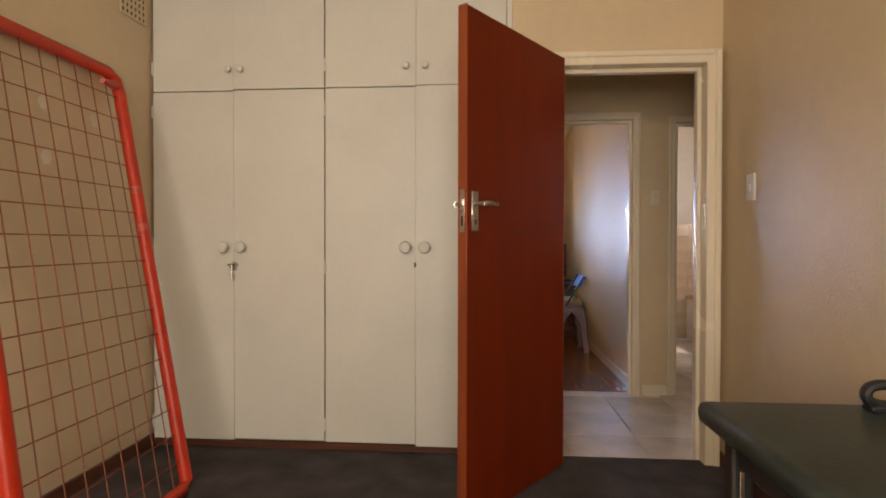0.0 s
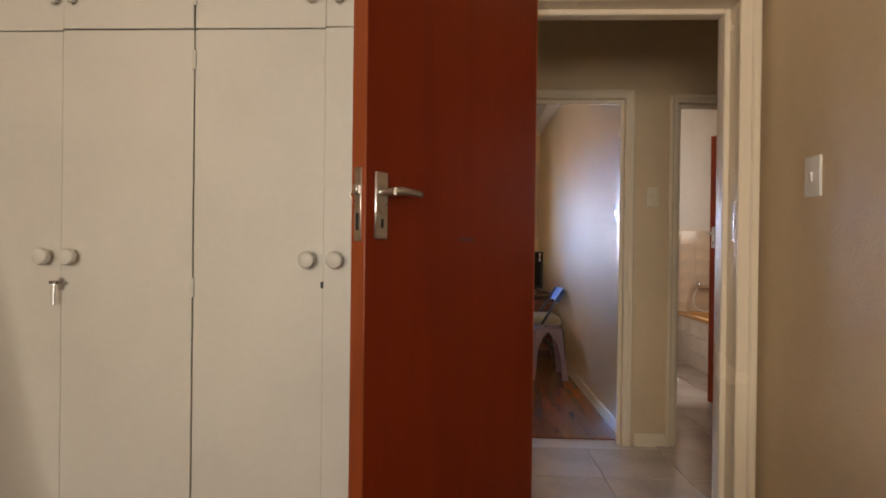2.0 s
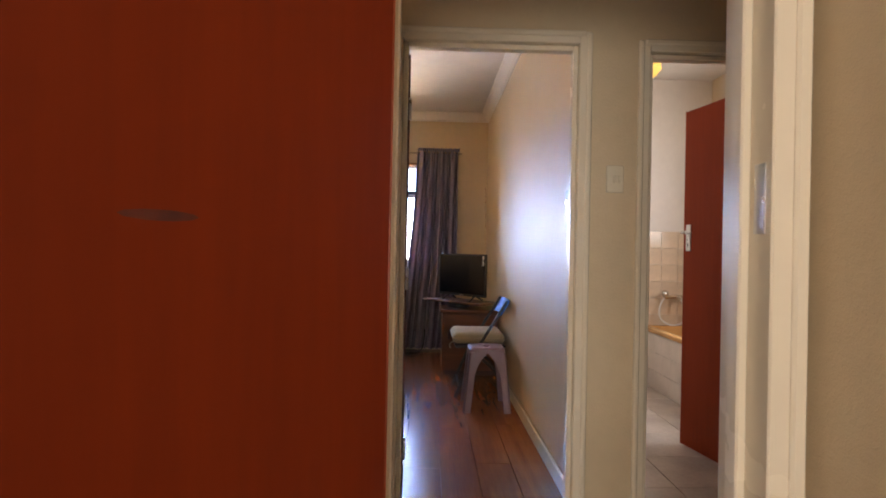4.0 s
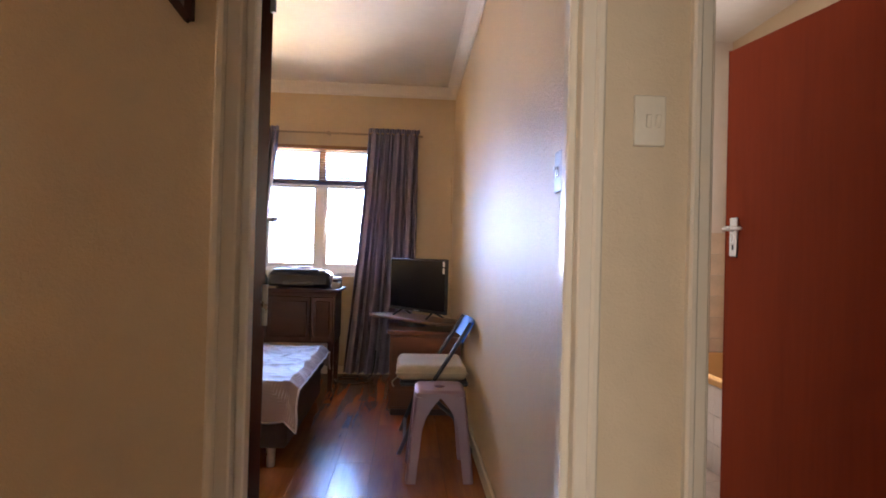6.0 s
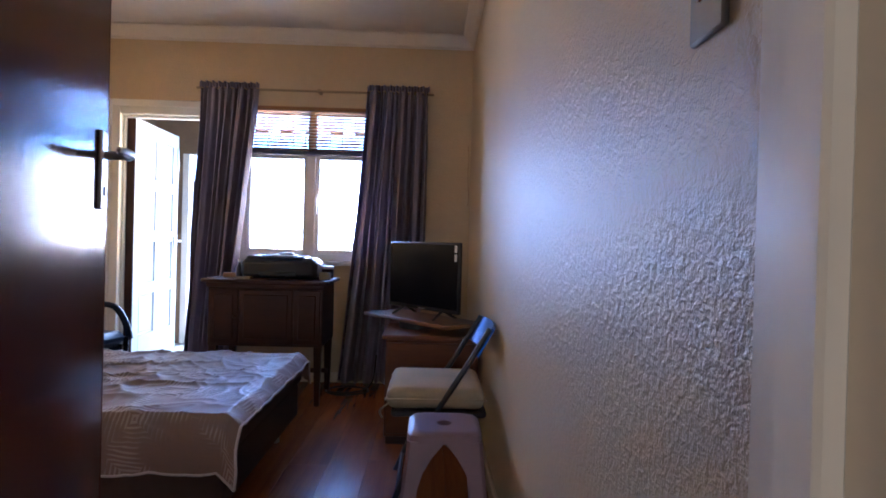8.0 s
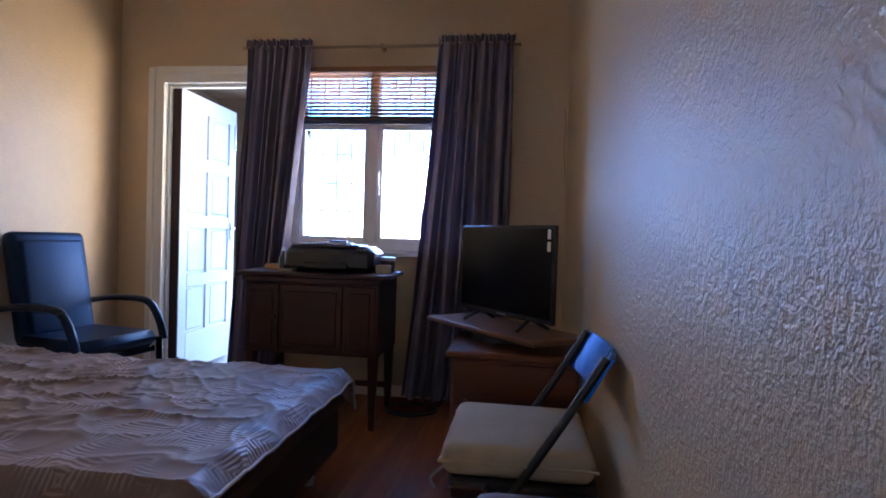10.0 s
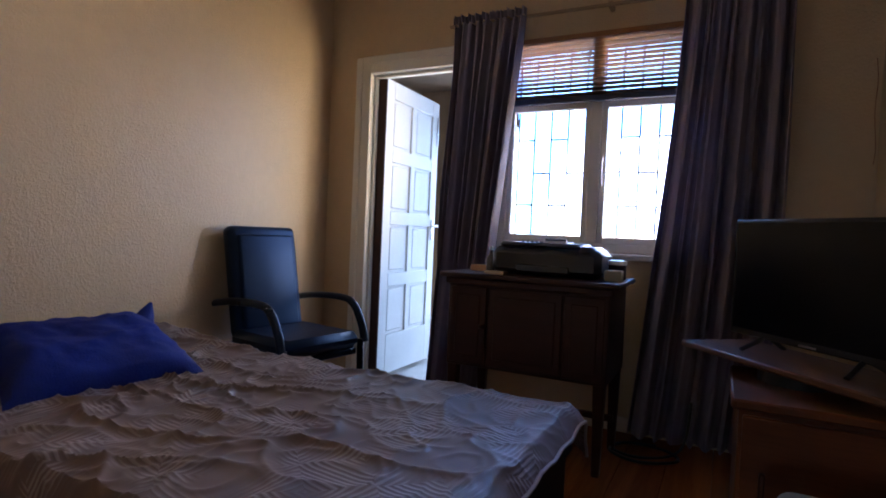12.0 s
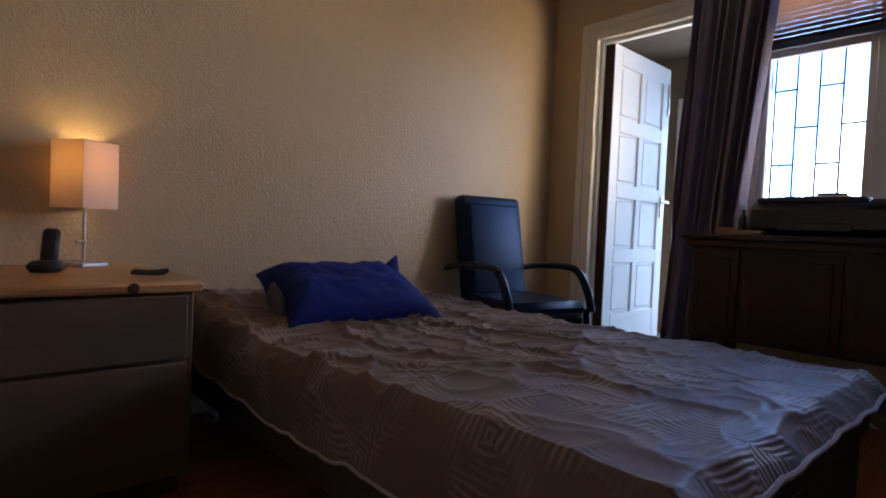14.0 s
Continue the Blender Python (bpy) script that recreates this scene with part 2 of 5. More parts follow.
solid("floor_spare_room", boxes((XL - 0.1, XR + 0.1, -1.3, YA + 0.02, -0.1, 0.0)), CARPET, "worn dark grey carpet across the spare room", "floor")
solid("wall_spare_left", boxes((XL - 0.12, XL, -1.3, YA + 0.62, 0, CEIL)), CREAM_WALL, "cream painted plaster wall beside the cupboards", "wall")
solid("wall_spare_right", boxes((XR, XR + 0.12, -1.3, YA, 0, CEIL)), CREAM_WALL, "cream painted plaster wall with glossy sheen beside the door", "wall")
solid("wall_spare_back", boxes((XL - 0.12, -1.1, -1.42, -1.3, 0, CEIL), (0.9, XR + 0.12, -1.42, -1.3, 0, CEIL), (-1.1, 0.9, -1.42, -1.3, 0, 0.9), (-1.1, 0.9, -1.42, -1.3, 2.2, CEIL)), CREAM_WALL, "cream painted plaster wall with a window opening", "wall")
solid("wall_door", boxes((0.40, A0 - 0.02, YA, YP, 0, CEIL), (A1 + 0.02, XR + 0.12, YA, YP, 0, CEIL), (A0 - 0.02, A1 + 0.02, YA, YP, ATOP + 0.02, CEIL)), CREAM_WALL, "cream plaster wall round the spare room doorway", "wall")
solid("ceiling_spare_room", boxes((XL - 0.12, XR + 0.12, -1.42, YA + 0.62, CEIL, CEIL + 0.08)), CEILING, "plain white painted ceiling of the spare room", "ceiling")
solid("baseboard_spare_left", boxes((XL, XL + 0.016, -1.3, YA, 0.0, 0.07), bevel=0.004), SKIRT_WOOD, "low dark brown wooden skirting along the carpet", "baseboard")
solid("baseboard_spare_right", boxes((XR - 0.016, XR, -1.3, YA - 0.03, 0.0, 0.07), bevel=0.004), SKIRT_WOOD, "low dark brown wooden skirting along the carpet", "baseboard")
solid("wall_behind_cupboards", boxes((XL - 0.12, 0.40, YP + 0.50, YP + 0.56, 0, CEIL)), CREAM_WALL, "plaster wall behind the cupboards", "wall")
solid("wall_cupboard_end", boxes((0.396, 0.403, YP + 0.002, YP + 0.50, 0, CEIL)), CREAM_WALL, "cream painted end panel closing the cupboards off from the passage", "wall")

solid("floor_passage", boxes((-1.9, 3.3, YA + 0.02, YBI - 0.03, -0.1, -0.008), (C0 - 0.3, 3.3, YBI - 0.03, 7.6, -0.1, -0.008)), GROUT, "grouted bed under the passage and bathroom tiles", "floor")
solid("wall_passage_far", boxes((-1.95, B0 - 0.02, YB, YBI, 0, CEIL), (B1 + 0.02, C0 - 0.02, YB, YBI, 0, CEIL), (C1 + 0.02, 3.3, YB, YBI, 0, CEIL), (B0 - 0.02, B1 + 0.02, YB, YBI, BTOP + 0.02, CEIL), (C0 - 0.02, C1 + 0.02, YB, YBI, CTOP + 0.02, CEIL)), CREAM_WALL, "cream plaster passage wall with two doorways", "wall")
solid("wall_passage_left", boxes((-2.07, -1.95, YP + 0.56, YBI, 0, CEIL)), CREAM_WALL, "cream plaster end wall of the passage", "wall")
solid("wall_passage_right", boxes((3.3, 3.42, YP, 7.7, 0, 1.3), (3.3, 3.42, YP, 5.55, 1.3, CEIL), (3.3, 3.42, 6.45, 7.7, 1.3, CEIL), (3.3, 3.42, 5.55, 6.45, 2.2, CEIL)), CREAM_WALL, "plaster wall at the passage end", "wall")
solid("wall_passage_near", boxes((XR + 0.12, 3.3, YA, YP, 0, CEIL)), CREAM_WALL, "cream plaster wall of the passage", "wall")
solid("ceiling_passage", boxes((-2.07, 3.42, YP, YBI, CEIL, CEIL + 0.08)), CEILING, "plain painted passage ceiling", "ceiling")

solid("floor_bedroom", boxes((XBL - 0.1, XBR + 0.1, YBI - 0.03, YW + 0.02, -0.1, -0.010)), GAP, "dark underlay between the laminate planks", "floor")
solid("wall_bedroom_right", boxes((XBR, XBR + 0.11, YBI, YW + 0.12, 0, CEIL)), BED_WALL, "cream bedroom wall in lumpy glossy textured paint", "wall")
solid("wall_bedroom_left", boxes((XBL - 0.12, XBL, YBI, YW + 0.12, 0, CEIL)), BED_WALL, "cream bedroom wall in lumpy textured paint behind the bed", "wall")
solid("wall_bedroom_window", boxes((XBL - 0.12, D0 - 0.02, YW, YW + 0.12, 0, CEIL), (D1 + 0.02, W0, YW, YW + 0.12, 0, CEIL), (W1, XBR + 0.11, YW, YW + 0.12, 0, CEIL), (D0 - 0.02, D1 + 0.02, YW, YW + 0.12, DTOP + 0.02, CEIL), (W0, W1, YW, YW + 0.12, 0, WZ0), (W0, W1, YW, YW + 0.12, WZ1, CEIL)), BED_WALL, "cream textured bedroom wall with window and outer door", "wall")
solid("wall_bedroom_near", boxes((XBL - 0.12, -1.95, YB, YBI, 0, CEIL)), CREAM_WALL, "cream plaster wall corner", "wall")
solid("ceiling_bedroom", boxes((XBL - 0.12, XBR + 0.11, YBI, YW + 0.12, CEIL, CEIL + 0.08)), CEILING, "plain white painted bedroom ceiling", "ceiling")


def cornice(name, a, b, inward):
    """A coved plaster cornice from a to b under the ceiling."""
    a, b, inward = Vector((*a, CEIL)), Vector((*b, CEIL)), Vector((*inward, 0))
    bm = bmesh.new()
    prof = [(0, 0), (0.085, 0), (0.085, -0.014), (0.070, -0.020), (0.052, -0.034), (0.036, -0.054), (0.024, -0.076), (0.012, -0.082), (0.012, -0.098), (0, -0.098)]
    rows = [[bm.verts.new(p + inward * o + Vector((0, 0, z))) for o, z in prof] for p in (a, b)]
    for k in range(len(prof)):
        bm.faces.new((rows[0][k], rows[0][(k + 1) % len(prof)], rows[1][(k + 1) % len(prof)], rows[1][k]))
    bm.faces.new(rows[0])
    bm.faces.new(rows[1][::-1])
    solid(name, bm, WHITE_WALL, "white coved plaster cornice under the ceiling", "cornice")


cornice("trim_cornice_window", (XBL, YW), (XBR, YW), (0, -1))
cornice("trim_cornice_right", (XBR, YW), (XBR, YBI), (-1, 0))
cornice("trim_cornice_left", (XBL, YW), (XBL, YBI), (1, 0))
cornice("trim_cornice_near", (XBL, YBI), (XBR, YBI), (0, 1))
solid("baseboard_bedroom_right", boxes((XBR - 0.018, XBR, YBI, YW, -0.01, 0.08), bevel=0.005), CREAM_FRAME, "cream painted skirting board along the laminate", "baseboard")
solid("baseboard_bedroom_left", boxes((XBL, XBL + 0.018, YBI, YW, -0.01, 0.08), bevel=0.005), CREAM_FRAME, "cream painted skirting board behind the bed", "baseboard")
solid("baseboard_bedroom_window", boxes((D1 + 0.1, XBR - 0.02, YW - 0.018, YW, -0.01, 0.08), bevel=0.005), CREAM_FRAME, "cream painted skirting under the window", "baseboard")
solid("baseboard_passage", boxes((B1 + 0.072, C0 - 0.052, YB - 0.014, YB, -0.01, 0.075), bevel=0.004), CREAM_FRAME, "cream skirting between the two doorways", "baseboard")
solid("baseboard_passage_far", boxes((-1.95, B0 - 0.09, YB - 0.014, YB, -0.01, 0.075), bevel=0.004), CREAM_FRAME, "cream skirting along the passage wall", "baseboard")


def door_frame(name, x0, x1, top, y0, y1, face, stop_y, mat, label):
    """A pressed steel door frame: two jambs and a head, lipped on both wall faces, with a rebate."""
    bm = bmesh.new()
    e = 0.004
    for a, b, s in ((x0 - face, x0, 1), (x1, x1 + face, -1)):
        box(bm, a, b, y0 - 0.012, y1 + 0.012, -0.01, top + face, bevel=e)
        c = a - 0.002 if s > 0 else b + 0.002 - face * 0.45
        box(bm, c, c + face * 0.45, y0 - 0.022, y1 + 0.022, -0.009, top + face - 0.004, bevel=0.006)
    box(bm, x0, x1, y0 - 0.012, y1 + 0.012, top, top + face, bevel=e)
    box(bm, x0 - face * 0.5, x1 + face * 0.5, y0 - 0.0205, y1 + 0.0205, top + face * 0.55, top + face + 0.002, bevel=0.006)
    for a, b in ((x0, x0 + 0.022), (x1 - 0.022, x1)):
        box(bm, a, b, stop_y, stop_y + 0.045, -0.01, top, bevel=e)
    box(bm, x0 + 0.022, x1 - 0.022, stop_y, stop_y + 0.045, top - 0.022, top, bevel=e)
    return solid(name, bm, mat, label, "door frame")


fa = door_frame("door_frame_spare", A0, A1, ATOP, YA - 0.04, YP, 0.070, YA + 0.02, CREAM_FRAME, "cream painted steel door frame of the spare room")
bm = boxes((A1 - 0.003, A1 + 0.002, YA - 0.03, YA + 0.005, 1.20, 1.34), bevel=0.001)
part("strike_plate", bm, STEEL, fa, "small steel strike plate with painted edges")
door_frame("door_frame_bedroom", B0, B1, BTOP, YB, YBI, 0.052, YB + 0.02, CREAM_FRAME, "cream painted steel door frame of the bedroom")
door_frame("door_frame_bathroom", C0, C1, CTOP, YB, YBI, 0.05, YB + 0.02, CREAM_FRAME, "cream painted steel door frame of the bathroom")
door_frame("door_frame_outer", D0, D1, DTOP, YW, YW + 0.12, 0.112, YW + 0.03, WHITE_FRAME, "white painted frame of the outer door")

# bathroom shell
solid("wall_bathroom_left", boxes((XBR + 0.11, C0 - 0.08, YBI, 7.6, 0, CEIL)), WHITE_WALL, "white painted bathroom wall", "wall")
solid("wall_bathroom_far", boxes((XBR + 0.11, 3.3, 7.45, 7.57, 0, CEIL)), WHITE_WALL, "white painted bathroom wall above the tiles", "wall")
solid("ceiling_bathroom", boxes((XBR + 0.11, 3.42, YBI, 7.7, CEIL, CEIL + 0.08)), CEILING, "plain white bathroom ceiling", "ceiling")

# outside: porch and ground
solid("ground", boxes((-60, 60, YW + 0.12, 90, -0.25, -0.06)), PAVING, "pale paving and bare ground outside the house", "ground")
solid("floor_porch", boxes((-2.6, 2.4, YW + 0.12, 11.4, -0.06, -0.012)), PAVING, "pale grey painted concrete porch floor", "floor")
solid("wall_porch_left", boxes((-1.95, -1.83, YW + 0.12, 11.4, 0, 2.5)), PORCH, "dark brown side wall of the porch", "wall")
solid("ceiling_porch", boxes((-1.95, -0.85, YW + 0.12, 10.6, 2.35, 2.45)), PORCH, "dark brown ceiling of the porch", "ceiling")
solid("ground_back", boxes((-60, 60, -90, -1.42, -0.25, -0.06)), PAVING, "bare ground behind the house", "ground")

solid("wall_porch_far", boxes((-1.95, -1.53, 10.42, 10.54, 0, 2.35), (-1.53, -0.85, 10.42, 10.54, 2.0, 2.35)), PORCH, "dark brown far wall of the porch", "wall")
solid("trim_porch_post", boxes((-1.53, -1.46, 10.40, 10.50, 0, 2.0), bevel=0.005), WHITE_FRAME, "white painted post at the porch opening", "post")
bm = bmesh.new()
box(bm, -40, 40, 30, 30.1, -2, 30)
DAYLIGHT = glowing("bright_haze", (0.55, 0.77, 1.0), 6.5, (0.9, 0.9, 0.9))
solid("backdrop", bm, DAYLIGHT, "bright hazy daylight sky beyond the garden", "sky")

# ---------- more materials ----------
RED_METAL = material("red_powder_coat", (0.50, 0.030, 0.007), 0.42, vary=0.12, scale=12)
SCUFF = material("scuffed_red_paint", (0.55, 0.10, 0.06), 0.6, vary=0.3, scale=40)
RUST_WIRE = material("rusty_red_wire", (0.21, 0.045, 0.012), 0.6, vary=0.3, scale=20)
GREEN_TOP = material("dark_green_table_top", (0.026, 0.042, 0.036), 0.42, vary=0.6, scale=4, bump=0.15, bump_scale=60, rough_vary=0.12)
DARK_STEEL = material("dark_enamelled_steel", (0.02, 0.022, 0.022), 0.35)
SPREAD_BACK = material("brown_bed_base_fabric", (0.052, 0.030, 0.026), 0.85, vary=0.2, scale=14, bump=0.5, bump_scale=260)
BUREAU = wood("dark_bureau_wood", (0.054, 0.018, 0.010), (0.027, 0.0095, 0.006), 0.45, axis=0, grain=8, spec=0.35)
PINE = wood("honey_pine", (0.46, 0.24, 0.085), (0.30, 0.135, 0.042), 0.4, axis=1, grain=8)
CABINET = wood("teak_cabinet", (0.15, 0.05, 0.015), (0.075, 0.025, 0.008), 0.42, axis=0, grain=9, spec=0.3)
BOARD = wood("pale_board", (0.16, 0.08, 0.04), (0.10, 0.048, 0.024), 0.5, axis=0, grain=8)
# Bluish base and blue specular tint put the sky's sheen into black leather.
LEATHER = material("black_leather", (0.007, 0.010, 0.022), 0.40, vary=0.25, scale=9, bump=0.25, bump_scale=190, rough_vary=0.05)
LEATHER.node_tree.nodes["Principled BSDF"].inputs["Specular Tint"].default_value = (0.22, 0.45, 1.0, 1)
# Blue metallic base carries the sky's reflection on the black chair back.
BLUE_SHEEN = material("black_gloss_sky_sheen", (0.004, 0.036, 0.155), 0.30, 0.85, vary=0.12)
CHAIR_ARM = material("black_lacquer", (0.009, 0.010, 0.014), 0.30, vary=0.2)
# Blue tint colours the lacquer's highlights as if they mirrored the sky.
CHAIR_ARM.node_tree.nodes["Principled BSDF"].inputs["Specular Tint"].default_value = (0.35, 0.55, 1.0, 1)
CUSHION = material("cream_cushion_cloth", (0.34, 0.285, 0.19), 0.9, vary=0.1, scale=5, bump=0.4, bump_scale=300, spec=0.2)
MAUVE = material("mauve_plastic", (0.20, 0.130, 0.155), 0.33, vary=0.08, scale=4)
BLUE_CLOTH = material("royal_blue_cotton", (0.004, 0.014, 0.16), 0.75, vary=0.2, scale=6, bump=0.5, bump_scale=160, spec=0.25)
PALE_CLOTH = material("pale_lining_cloth", (0.42, 0.38, 0.38), 0.85, vary=0.1)
SCREEN = material("dark_screen", (0.004, 0.004, 0.006), 0.2, vary=0.1, spec=0.2)
BLIND = wood("varnished_blind_slat", (0.34, 0.165, 0.055), (0.24, 0.11, 0.036), 0.55, axis=0, grain=10)
NAVY = material("navy_bottom_rail", (0.02, 0.035, 0.09), 0.4)
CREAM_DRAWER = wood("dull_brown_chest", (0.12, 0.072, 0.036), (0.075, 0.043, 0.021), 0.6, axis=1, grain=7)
TUB = material("amber_enamel", (0.56, 0.31, 0.11), 0.15, vary=0.06)
AMBER = glowing("amber_glass", (1.0, 0.62, 0.12), 0.6, (0.7, 0.42, 0.08))
PANE = bpy.data.materials.new("window_glass")
PANE.use_nodes = True
pb = PANE.node_tree.nodes["Principled BSDF"]
pb.inputs["Roughness"].default_value, pb.inputs["Transmission Weight"].default_value, pb.inputs["IOR"].default_value = 0.0, 1.0, 1.1
DOOR_WHITE = material("white_door_paint", (0.80, 0.79, 0.76), 0.4, vary=0.05, scale=3)
SHADE = bpy.data.materials.new("parchment_shade")
SHADE.use_nodes = True
sb = SHADE.node_tree.nodes["Principled BSDF"]
sb.inputs["Base Color"].default_value, sb.inputs["Roughness"].default_value = (0.86, 0.80, 0.72, 1), 0.8
st, sm = SHADE.node_tree.nodes.new("ShaderNodeBsdfTranslucent"), SHADE.node_tree.nodes.new("ShaderNodeMixShader")
st.inputs[0].default_value, sm.inputs[0].default_value = (0.95, 0.72, 0.42, 1), 0.5
SHADE.node_tree.links.new(sb.outputs[0], sm.inputs[1])
SHADE.node_tree.links.new(st.outputs[0], sm.inputs[2])
SHADE.node_tree.links.new(sm.outputs[0], SHADE.node_tree.nodes["Material Output"].inputs[0])


def satin(name, light, dark):
    """Curtain cloth with broad woven stripes down its length."""
    m = material(name, light, 0.5, vary=0.15, scale=5, bump=0.2, bump_scale=350, sheen=0.05)
    n, l = m.node_tree.nodes, m.node_tree.links
    uv, w, mx, ramp = n.new("ShaderNodeUVMap"), n.new("ShaderNodeTexWave"), n.new("ShaderNodeMixRGB"), n.new("ShaderNodeValToRGB")
    w.inputs["Scale"].default_value, w.inputs["Distortion"].default_value = 3.4, 0.4
    l.new(uv.outputs[0], w.inputs["Vector"])
    ramp.color_ramp.elements[0].position, ramp.color_ramp.elements[1].position = 0.35, 0.65
    ramp.color_ramp.elements[0].color, ramp.color_ramp.elements[1].color = (*dark, 1), (*light, 1)
    l.new(w.outputs["Fac"], ramp.inputs[0])
    l.new(ramp.outputs[0], n["Principled BSDF"].inputs["Base Color"])
    return m


CURTAIN = satin("lilac_grey_satin", (0.30, 0.26, 0.335), (0.215, 0.185, 0.25))
glow, blend = CURTAIN.node_tree.nodes.new("ShaderNodeBsdfTranslucent"), CURTAIN.node_tree.nodes.new("ShaderNodeMixShader")
glow.inputs[0].default_value, blend.inputs[0].default_value = (0.30, 0.27, 0.36, 1), 0.16
CURTAIN.node_tree.links.new(CURTAIN.node_tree.nodes["Principled BSDF"].outputs[0], blend.inputs[1])
CURTAIN.node_tree.links.new(glow.outputs[0], blend.inputs[2])
CURTAIN.node_tree.links.new(blend.outputs[0], CURTAIN.node_tree.nodes["Material Output"].inputs[0])


def quilted():
    """Bedspread cloth: diamonds hatched in stripes that change direction."""
    m = bpy.data.materials.new("hatched_bedspread")
    m.use_nodes = True
    n, l = m.node_tree.nodes, m.node_tree.links
    b = n["Principled BSDF"]
    b.inputs["Roughness"].default_value, b.inputs["Sheen Weight"].default_value = 0.48, 0.03
    uv = n.new("ShaderNodeUVMap")
    cell = n.new("ShaderNodeMapping")
    cell.inputs["Scale"].default_value, cell.inputs["Rotation"].default_value = (1, 1, 1), (0, 0, radians(45))
    l.new(uv.outputs[0], cell.inputs[0])
    chk = n.new("ShaderNodeTexChecker")
    chk.inputs["Scale"].default_value = 6.6
    l.new(cell.outputs[0], chk.inputs["Vector"])
    waves = []
    for turn in (0, 90):
        mp, w = n.new("ShaderNodeMapping"), n.new("ShaderNodeTexWave")
        mp.inputs["Rotation"].default_value = (0, 0, radians(turn + 8))
        w.inputs["Scale"].default_value, w.inputs["Distortion"].default_value = 18.5, 0.5
        l.new(uv.outputs[0], mp.inputs[0])
        l.new(mp.outputs[0], w.inputs["Vector"])
        waves.append(w)
    mx = n.new("ShaderNodeMixRGB")
    l.new(chk.outputs["Fac"], mx.inputs[0])
    l.new(waves[0].outputs["Fac"], mx.inputs[1])
    l.new(waves[1].outputs["Fac"], mx.inputs[2])
    patch = n.new("ShaderNodeTexNoise")
    patch.inputs["Scale"].default_value = 5.0
    l.new(uv.outputs[0], patch.inputs["Vector"])
    fade = n.new("ShaderNodeMapRange")
    fade.inputs[1].default_value, fade.inputs[2].default_value = 0.42, 0.64
    l.new(patch.outputs["Fac"], fade.inputs[0])
    pick = n.new("ShaderNodeMath")
    pick.operation = "MULTIPLY"
    l.new(mx.outputs[0], pick.inputs[0])
    l.new(fade.outputs[0], pick.inputs[1])
    ramp = n.new("ShaderNodeValToRGB")
    ramp.color_ramp.elements[0].position, ramp.color_ramp.elements[1].position = 0.3, 0.6
    ramp.color_ramp.elements[0].color, ramp.color_ramp.elements[1].color = (0.150, 0.102, 0.084, 1), (0.262, 0.212, 0.190, 1)
    l.new(pick.outputs[0], ramp.inputs[0])
    l.new(ramp.outputs[0], b.inputs["Base Color"])
    bn = n.new("ShaderNodeBump")
    bn.inputs["Strength"].default_value, bn.inputs["Distance"].default_value = 0.4, 0.004
    l.new(pick.outputs[0], bn.inputs["Height"])
    l.new(bn.outputs[0], b.inputs["Normal"])
    return m


SPREAD = quilted()


def sheet(bm, nu, nv, f, thick=0.0):
    """A cloth or shell from f(u, v) with its UVs in metres; thick gives it a second face."""
    uvl = bm.loops.layers.uv.verify()
    grid = [[f(i / nu, j / nv) for j in range(nv + 1)] for i in range(nu + 1)]
    v = [[bm.verts.new(g[0]) for g in row] for row in grid]
    faces = []
    for i in range(nu):
        for j in range(nv):
            q = ((i, j), (i + 1, j), (i + 1, j + 1), (i, j + 1))
            fc = bm.faces.new([v[a][b] for a, b in q])
            for lp, (a, b) in zip(fc.loops, q):
                lp[uvl].uv = grid[a][b][1]
            faces.append(fc)
    if thick:
        bm.normal_update()
        back = {}
        for row in v:
            for p in row:
                back[p] = bm.verts.new(p.co - p.normal * thick)
        for fc in faces:
            lower = bm.faces.new([back[p] for p in reversed(fc.verts)])
            for lp in lower.loops:
                twin = [k for k in fc.loops if back[k.vert] == lp.vert][0]
                lp[uvl].uv = twin[uvl].uv
        rim = [v[i][0] for i in range(nu + 1)] + [v[nu][j] for j in range(1, nv + 1)] + [v[i][nv] for i in range(nu - 1, -1, -1)] + [v[0][j] for j in range(nv - 1, 0, -1)]
        for p, q in zip(rim, rim[1:] + rim[:1]):
            bm.faces.new((p, q, back[q], back[p]))
    return bm


def pillow_shape(bm, w, d, h, n=14, m=None, pinch=0.5):
    """A stuffed cushion with pinched corners, centred on the origin."""
    tmp = bmesh.new()
    rows = {}
    for side in (1, -1):
        for i in range(n + 1):
            for j in range(n + 1):
                u, v = 2 * i / n - 1, 2 * j / n - 1
                edge = max(0.0, (1 - u ** 4) * (1 - v ** 4)) ** 0.42
                k = 1 - 0.10 * pinch * ((1 - u * u) * v * v + (1 - v * v) * u * u) * 2
                z = side * h / 2 * edge * (1 + 0.20 * noise.noise(Vector((u * 2, v * 2, side * 3))) + 0.10 * noise.noise(Vector((u * 5 + v * 2, v * 4, side * 7))) + 0.10 * (1 - min(1, abs(noise.noise(Vector((u * 3 + v, v * 4 - u * 2, side * 11)))) * 3)) ** 2)
                key = (i, j, side if 0 < i < n and 0 < j < n else 0)
                if key not in rows:
                    rows[key] = tmp.verts.new((u * w / 2 * k, v * d / 2 * k, z))
        for i in range(n):
            for j in range(n):
                q = [rows[(a, b, side if 0 < a < n and 0 < b < n else 0)] for a, b in ((i, j), (i + 1, j), (i + 1, j + 1), (i, j + 1))]
                tmp.faces.new(q if side > 0 else q[::-1])
    return merge(bm, tmp, m)


